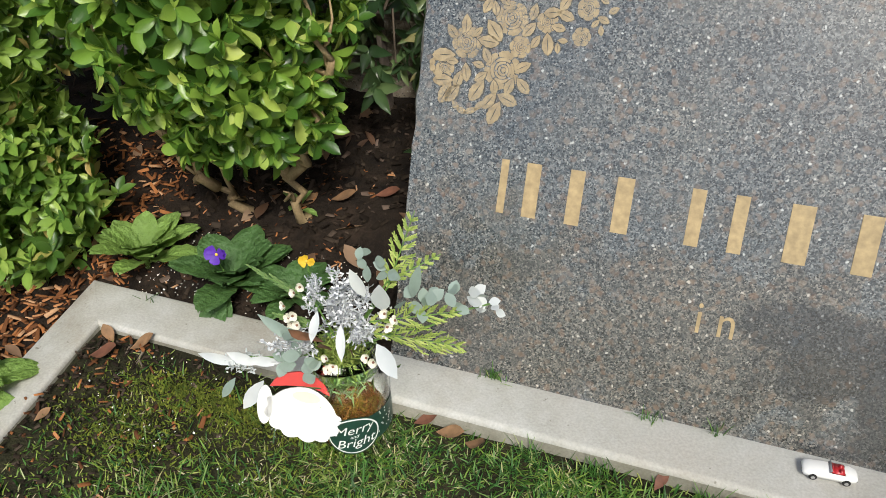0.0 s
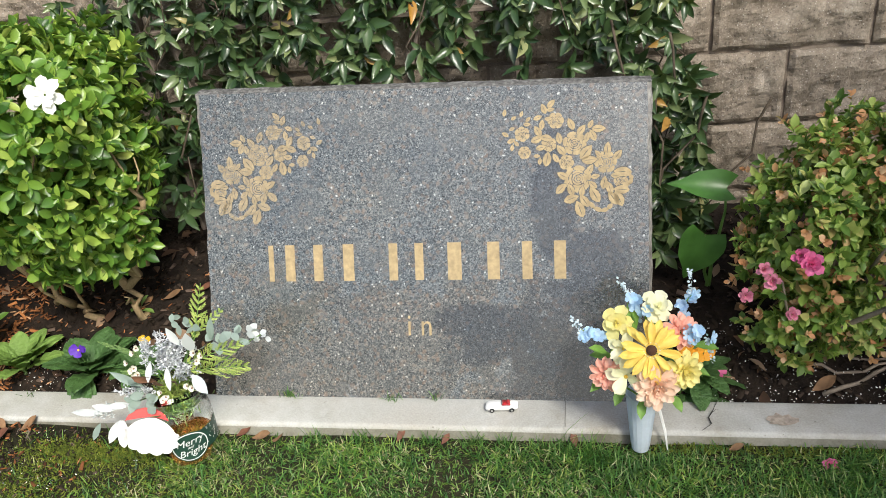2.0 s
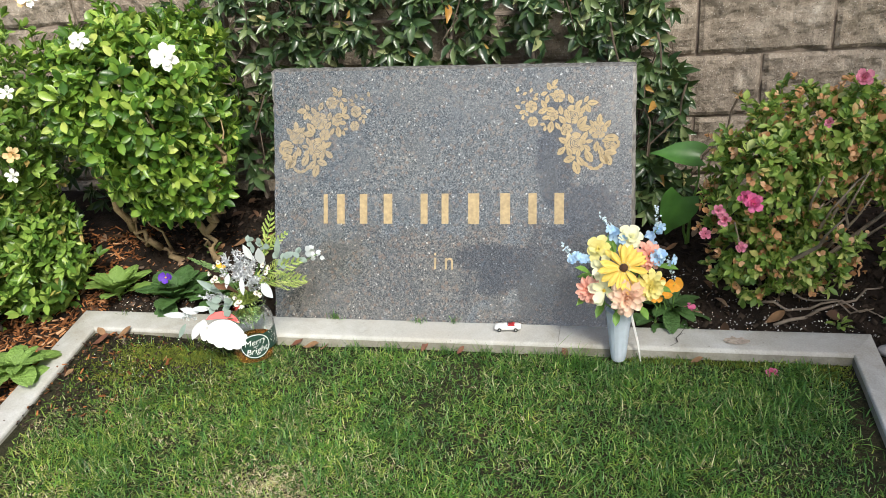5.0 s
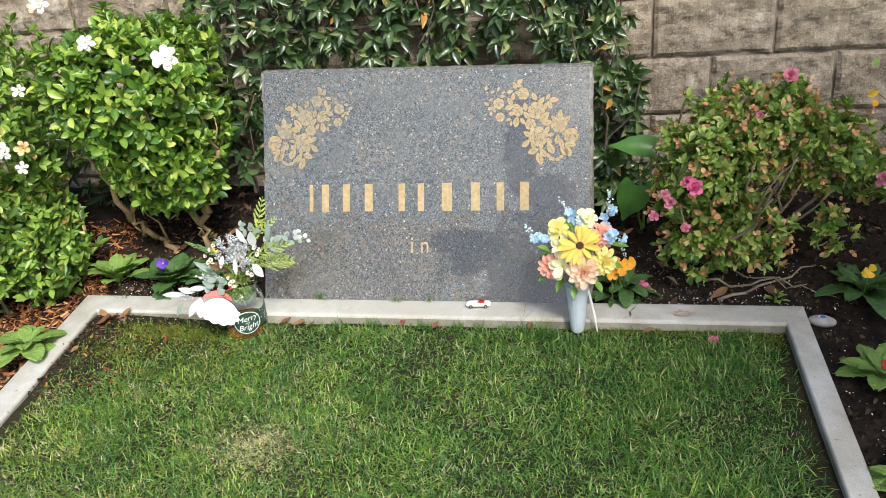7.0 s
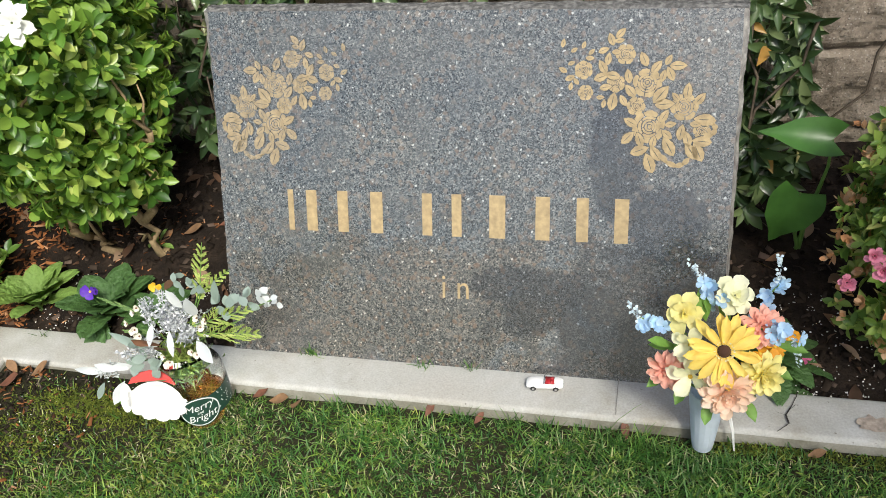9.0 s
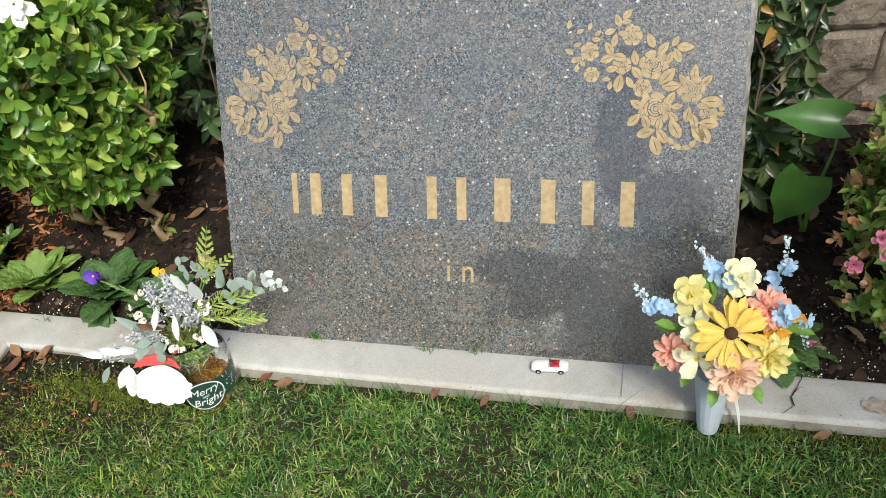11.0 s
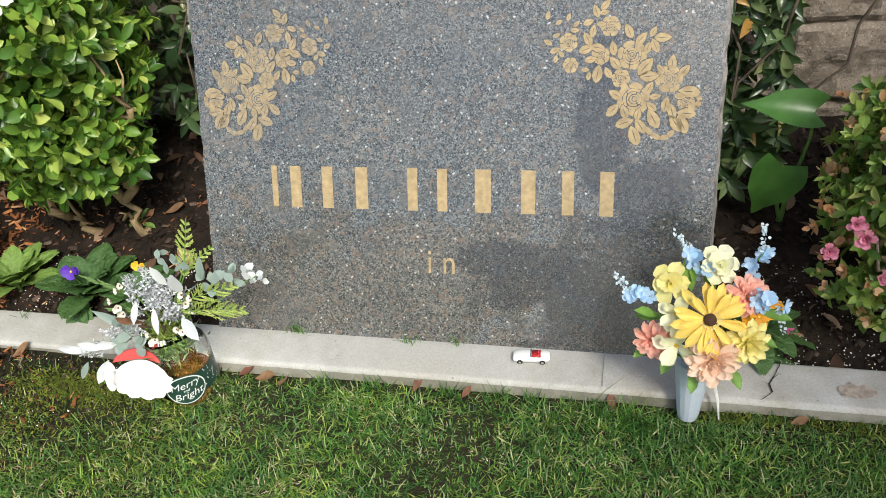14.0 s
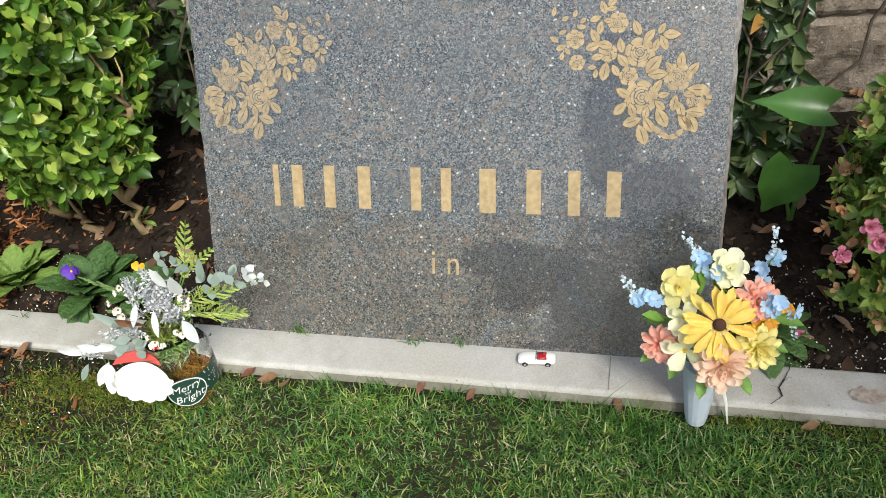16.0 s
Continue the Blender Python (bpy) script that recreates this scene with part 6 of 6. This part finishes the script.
def jar():
    rng = np.random.default_rng(17)
    top = thing("glass_jar", "clear glass jar with amber water, green printed label and dried bouquet", "jar", (JX, JY, JZ))
    bm = bmesh.new()
    outer = [(0.052, 0.0), (0.059, 0.006), (0.06, 0.02), (0.06, 0.108), (0.057, 0.122), (0.049, 0.136), (0.0445, 0.142), (0.0455, 0.147), (0.0445, 0.151), (0.0455, 0.156), (0.0445, 0.160), (0.0465, 0.167), (0.0455, 0.172)]
    inner = [(0.0425, 0.172), (0.042, 0.142), (0.054, 0.122), (0.0572, 0.108), (0.0572, 0.02), (0.05, 0.008)]
    lathe(bm, [(1.1 * r, 1.1 * h) for r, h in outer + inner], 40, (JX, JY, JZ))
    glass = part("jar_body", bm, GLASS, top, "clear threaded glass", True)
    glass.visible_shadow = False
    bm = bmesh.new()
    lathe(bm, [(0.054, 0.0095), (0.0622, 0.022), (0.0622, 0.056), (0.001, 0.056)], 32, (JX, JY, JZ))
    part("water", bm, WATER, top, "amber-brown water", True).visible_shadow = False
    # printed band and badge
    bm = bmesh.new()
    n = 26
    rows = [[bm.verts.new(on_jar(0.018 + 0.062 * i / n, v, 0.0008)) for i in range(n + 1)] for v in (0.044, 0.056, 0.068, 0.080, 0.092)]
    for a, b in zip(rows, rows[1:]):
        for i in range(n):
            bm.faces.new((a[i], a[i + 1], b[i + 1], b[i]))
    part("label_band", bm, LABEL_GREEN, top, "green printed band with white dots", True)

    def disc(name, r, lift, mat, ru=1.12):
        b = bmesh.new()
        rings = [[b.verts.new(on_jar(0.0 + r * ru * f * math.cos(t), 0.064 + r * f * math.sin(t), lift)) for t in np.linspace(0, 2 * math.pi, 33)[:-1]] for f in (0.05, 0.35, 0.7, 1.0)]
        b.faces.new(rings[0])
        for p, q in zip(rings, rings[1:]):
            for i in range(32):
                b.faces.new((p[i], q[i], q[(i + 1) % 32], p[(i + 1) % 32]))
        part(name, b, mat, top, "", True)
    disc("badge_edge", 0.034, 0.0012, LABEL_GREEN)
    disc("badge_ring", 0.0318, 0.0015, LABEL_WHITE)
    disc("badge_face", 0.0298, 0.0018, LABEL_GREEN)
    for body, size, u, v in (("Merry", 0.0215, 0.0, 0.0690), ("and", 0.008, 0.0, 0.0615), ("Bright", 0.0215, 0.001, 0.0455)):
        vs, fs = text_mesh(body, size, 0.25)
        raw("writing", [on_jar(u + p[0] + (p[1] * 0.0), v + p[1] + p[0] * 0.12, 0.0022) for p in vs], fs, LABEL_WHITE, top)
    for k in range(22):
        u, v = rng.uniform(0.036, 0.076), rng.uniform(0.047, 0.089)
        b = bmesh.new()
        b.faces.new([b.verts.new(on_jar(u + 0.0013 * math.cos(t), v + 0.0013 * math.sin(t), 0.0013)) for t in np.linspace(0, 2 * math.pi, 9)[:-1]])
        part("dot", b, LABEL_WHITE, top)
    C = np.array([JX, JY, JZ + 0.18])
    # moss and fir in the neck
    p = C + rng.normal(0, 1, (700, 3)) * (0.022, 0.022, 0.014)
    p = p[np.hypot(p[:, 0] - JX, p[:, 1] - JY) < 0.04]
    scatter("neck_greenery", NEEDLE, p, rng.normal(0, 1, (len(p), 3)) + [0, -0.2, 0.3], rng.normal(0, 1, (len(p), 3)), rng.uniform(0.012, 0.028, len(p)), 0.0016, CEDAR, top, "yellow-green moss filling the neck")
    p = np.array([JX, JY, JZ]) + np.stack([rng.normal(0, 0.02, 420), rng.normal(0, 0.02, 420), rng.uniform(0.125, 0.175, 420)], 1)
    scatter("inner_greenery", NEEDLE, p, rng.normal(0, 1, (420, 3)), rng.normal(0, 1, (420, 3)), 0.022, 0.002, FIR, top, "stems and moss inside the jar")

    def frond(tip, base, spread, mat, label, name="cedar_frond", n=10, width=0.003):
        base, tip = np.array(base), np.array(tip)
        d = unit(tip - base)
        nrm = unit(np.cross(d, [0.2, 0.9, 0.3]))
        ln = np.linalg.norm(tip - base)
        P, D, L = [], [], []
        for k in range(n):
            t = k / n
            for sgn in (-1, 1):
                q = base + d * ln * t + rng.normal(0, 0.0006, 3)
                e = unit(d * 0.85 + nrm * sgn * 0.6 + rng.normal(0, 0.06, 3))
                m = spread * (1 - t) ** 0.7 * (0.35 + 0.65 * min(1, t * 4))
                for j in range(9):
                    P.append(q + e * m * j / 9)
                    D.append(unit(e + (nrm * sgn if j % 2 else d) * 0.75 + rng.normal(0, 0.1, 3)))
                    L.append(0.004 + 0.26 * m * (1 - j / 11))
        ob = scatter(name, NEEDLE, P, D, np.tile([0.2, -0.9, 0.4], (len(P), 1)), np.array(L), width, mat, top, label, False)
        b = bmesh.new()
        tube(b, [C, base, tip], [0.0015, 0.0014, 0.0006], 5)
        part("stem", b, STEM, ob)
    frond((-0.365, -0.14, 0.40), (-0.41, -0.14, 0.27), 0.045, CEDAR, "upright pale cedar frond", n=8, width=0.0026)
    frond((-0.335, -0.13, 0.335), (-0.41, -0.14, 0.28), 0.022, CEDAR, "small cedar frond", n=7)
    frond((-0.29, -0.16, 0.215), (-0.43, -0.16, 0.20), 0.075, CEDAR, "broad yellow-green cedar frond", n=9, width=0.0026)
    frond((-0.30, -0.15, 0.265), (-0.43, -0.16, 0.22), 0.055, CEDAR, "yellow-green cedar frond", n=8, width=0.0026)
    frond((-0.63, -0.15, 0.265), (-0.52, -0.15, 0.22), 0.026, FIR, "small fir sprig", "fir_sprig", 11)
    frond((-0.58, -0.17, 0.20), (-0.51, -0.16, 0.19), 0.03, FIR, "small fir sprig", "fir_sprig", 11)

    def frosted(c, r, n, mat, label):
        """Forked twigs set with small frosted buds."""
        P, D, L, W = [], [], [], []
        for tip in np.array(c) + unit(rng.normal(0, 1, (n, 3))) * (rng.random((n, 1)) ** 0.4) * np.array(r):
            d = unit(tip - C + rng.normal(0, 0.02, 3))
            for k in range(7):
                P.append(tip - d * 0.004 * k)
                D.append(d + rng.normal(0, 0.1, 3))
                L.append(0.006)
                W.append(0.0014)
            for k in range(15):
                t = rng.random()
                e = unit(d * 0.6 + rng.normal(0, 0.75, 3))
                q = tip - d * 0.026 * t
                P += [q, q + e * 0.0055]
                D += [e, unit(e + rng.normal(0, 0.5, 3))]
                L += [0.006, rng.uniform(0.004, 0.007)]
                W += [0.0013, rng.uniform(0.0028, 0.0044)]
        tagged(scatter("frosted_sprig", NEEDLE, P, D, rng.normal(0, 1, (len(P), 3)), np.array(L), np.array(W), mat, top, label, False), kind="stuff")
    frosted((-0.485, -0.16, 0.250), (0.058, 0.042, 0.05), 46, SILVER, "cluster of frosted silver twigs")
    frosted((-0.435, -0.165, 0.232), (0.047, 0.036, 0.045), 34, SILVER, "cluster of frosted silver twigs")
    frosted((-0.555, -0.195, 0.17), (0.035, 0.025, 0.035), 16, SILVER, "cluster of frosted silver twigs")
    frosted((-0.63, -0.20, 0.115), (0.03, 0.015, 0.02), 9, WHITE_LEAF, "white frosted twig end")
    # single leaves: place, direction, length, width, material
    for c, d, ln, wd, m in (((-0.40, -0.18, 0.262), (0.1, -0.3, 1), 0.055, 0.026, WHITE_LEAF), ((-0.43, -0.17, 0.27), (-0.3, -0.2, 1), 0.05, 0.018, WHITE_LEAF), ((-0.37, -0.15, 0.27), (0.25, -0.1, 1), 0.06, 0.016, EUCALYPTUS), ((-0.405, -0.195, 0.215), (0.55, -0.4, -0.35), 0.055, 0.026, WHITE_LEAF), ((-0.525, -0.19, 0.18), (-0.65, -0.2, 0.55), 0.075, 0.018, EUCALYPTUS), ((-0.63, -0.20, 0.118), (-1, -0.1, 0.02), 0.075, 0.017, WHITE_LEAF), ((-0.6, -0.2, 0.125), (-0.8, -0.2, 0.3), 0.05, 0.018, WHITE_LEAF), ((-0.585, -0.215, 0.11), (-0.5, -0.4, -0.8), 0.06, 0.022, WHITE_LEAF), ((-0.635, -0.215, 0.10), (-0.5, -0.2, -0.8), 0.05, 0.014, EUCALYPTUS), ((-0.46, -0.19, 0.23), (0.2, -0.5, -0.6), 0.05, 0.014, WHITE_LEAF), ((-0.5, -0.18, 0.235), (0.1, -0.6, -0.4), 0.045, 0.014, WHITE_LEAF), ((-0.56, -0.2, 0.14), (-0.8, -0.3, 0.1), 0.05, 0.016, WHITE_LEAF)):
        scatter("leaf", ROUND, [c], [d], [(0.2, -0.9, 0.4)], [ln], [wd], m, top)
    for k, (c, r) in enumerate((((-0.525, -0.20, 0.165), 0.026), ((-0.505, -0.205, 0.15), 0.026), ((-0.545, -0.2, 0.15), 0.024), ((-0.53, -0.2, 0.195), 0.022), ((-0.49, -0.205, 0.165), 0.02), ((-0.43, -0.14, 0.305), 0.022), ((-0.41, -0.14, 0.295), 0.022), ((-0.45, -0.14, 0.31), 0.018), ((-0.345, -0.14, 0.27), 0.024), ((-0.325, -0.135, 0.275), 0.022), ((-0.30, -0.13, 0.28), 0.022), ((-0.28, -0.13, 0.275), 0.02), ((-0.265, -0.13, 0.272), 0.016), ((-0.36, -0.14, 0.255), 0.022), ((-0.385, -0.145, 0.26), 0.024), ((-0.31, -0.135, 0.262), 0.018), ((-0.285, -0.13, 0.262), 0.016))):
        for j in range(3):
            d = rng.normal(0, 0.6, 3) + [(-0.5 if c[0] < -0.47 else 0.6), -0.3, 0.1]
            scatter("leaf", ROUND, [np.array(c) + rng.normal(0, 0.004, 3)], [d], [rng.normal(0, 0.3, 3) + [0.1, -0.9, 0.4]], [r * 1.05], [r * 0.75], EUCALYPTUS if c[0] < -0.3 else WHITE_LEAF, top)
    b = bmesh.new()
    tube(b, wander(C, (-0.265, -0.13, 0.272), 6, 0.003, rng), [0.0015], 5)
    part("stem", b, STEM, top)
    b = bmesh.new()
    tube(b, wander(C, (-0.66, -0.2, 0.115), 6, 0.003, rng), [0.0015], 5)
    part("stem", b, STEM, top)
    for c, d in (((-0.49, -0.19, 0.19), (-0.3, -0.4, 0.8)), ((-0.475, -0.195, 0.185), (0, -0.5, 0.8)), ((-0.445, -0.195, 0.19), (0.4, -0.5, 0.7)), ((-0.5, -0.195, 0.195), (-0.6, -0.3, 0.6))):
        scatter("pod", LEAF, [c], [d], [(0, -1, 0.3)], [0.045], [0.018], POD, top, curl=[0.3])
    for c in ((-0.535, -0.19, 0.225), (-0.545, -0.185, 0.215), (-0.53, -0.19, 0.21), (-0.55, -0.185, 0.235), (-0.48, -0.205, 0.175), (-0.468, -0.21, 0.168), (-0.476, -0.21, 0.16), (-0.545, -0.18, 0.2), (-0.39, -0.19, 0.245), (-0.38, -0.185, 0.255), (-0.395, -0.185, 0.262), (-0.42, -0.2, 0.19), (-0.54, -0.17, 0.25), (-0.53, -0.17, 0.262), (-0.41, -0.2, 0.185)):
        bloom(top, "waxflower", c, (rng.normal(0, 0.3), -0.9, 0.4), [(5, 0.0075, 0.007, 62, 0.001, 0.2)], WAX, rng, POD, 0.002)


jar()

# ---- hanging cut-out ornament ----
ORN_WHITE = plain("glossy_white_paint", (0.74, 0.74, 0.72), 0.35, spread=0.03, depth=0)
ORN_RED = plain("bright_red_paint", (0.5, 0.02, 0.015), 0.4, spread=0.08, depth=0)
ORN_SKIN = plain("pale_pink_paint", (0.80, 0.60, 0.48), 0.45, spread=0.05, depth=0)


def ornament():
    top = thing("ornament", "flat white and red painted scalloped ornament beside the jar", "ornament", (-0.535, -0.235, lawn_z(-0.235)))
    m = look((-0.522, -0.222, 0.09), (-0.522 + 0.55, -0.222 - 0.85, 0.09 + 0.55)) @ Matrix.Rotation(math.pi, 4, "Y") @ Matrix.Rotation(radians(-22), 4, "Z") @ Matrix.Scale(0.86, 4)

    def board(name, pts, depth, mat, lift=0.0):
        b = bmesh.new()
        up = [b.verts.new(m @ Vector((x, y, lift + depth))) for x, y in pts]
        lo = [b.verts.new(m @ Vector((x, y, lift))) for x, y in pts]
        b.faces.new(up)
        b.faces.new(lo[::-1])
        for i in range(len(pts)):
            j = (i + 1) % len(pts)
            b.faces.new((up[j], up[i], lo[i], lo[j]))
        bmesh.ops.recalc_face_normals(b, faces=b.faces)
        part(name, b, mat, top)
    beard = []
    for i in range(72):
        t = 2 * math.pi * i / 72
        r = 1 + (0.12 * abs(math.sin(6 * t)) if math.sin(t) < 0.35 else 0.0)
        beard.append((0.060 * r * math.cos(t) + 0.008, 0.042 * r * math.sin(t) - 0.012 - (0.012 * max(0, math.cos(t)))))
    board("white_board", beard, 0.005, ORN_WHITE)
    cap = [(-0.058, 0.020), (-0.052, 0.034), (-0.038, 0.047), (-0.016, 0.054), (0.010, 0.052), (0.032, 0.040), (0.044, 0.024), (0.026, 0.029), (0.0, 0.032), (-0.03, 0.027)]
    board("red_band", cap, 0.006, ORN_RED, -0.001)
    board("pink_patch", [(0.006 + 0.024 * math.cos(t), 0.014 + 0.009 * math.sin(t)) for t in np.linspace(0, 2 * math.pi, 25)[:-1]], 0.0012, ORN_SKIN, 0.005)
    board("white_tassel", [(-0.058 + 0.013 * math.cos(t) - 0.006 * math.sin(t), -0.012 + 0.032 * math.sin(t)) for t in np.linspace(0, 2 * math.pi, 25)[:-1]], 0.004, ORN_WHITE, 0.001)
    b = bmesh.new()
    tube(b, [m @ Vector((-0.01, 0.0, -0.001)), (-0.55, -0.15, 0.0), (-0.56, -0.11, -0.05)], [0.002, 0.002, 0.0015], 6)
    part("stick", b, DRY_TWIG, top, "thin wooden stick")


ornament()


# ---- the tree behind the viewer that shades the +x side ----
def shade_tree(base, crown, radius):
    rng = np.random.default_rng(123)
    t = thing("tree", "broad leafy tree shading one side of the plot", "tree", base)
    bm = bmesh.new()
    tube(bm, wander(base, (crown[0], crown[1], crown[2] - 0.3), 8, 0.04, rng), [0.16, 0.14, 0.13, 0.12, 0.11, 0.1, 0.08, 0.05], 10)
    part("trunk", bm, BARK, t, "", True)
    for k in range(9):
        a = np.array(crown) + rng.normal(0, 1, 3) * np.array(radius) * 0.45
        bm = bmesh.new()
        tube(bm, wander((crown[0], crown[1], crown[2] - 0.9), a, 6, 0.05, rng), [0.06, 0.05, 0.04, 0.03, 0.02, 0.01], 7)
        part("limb", bm, BARK, t, "", True)
    pos, out = crown_points(2600, crown, radius, rng, 0.25, 0.3)
    p, al, ax = rosettes(pos, out, 4, 1.0, rng)
    s = rng.uniform(0.06, 0.12, len(p))
    scatter("crown", LEAF, p, al, ax, s, s * 0.5, AZALEA, t)


shade_tree((3.7, -3.9, -0.15), (3.46, -3.1, 3.5), (1.25, 1.2, 1.0))
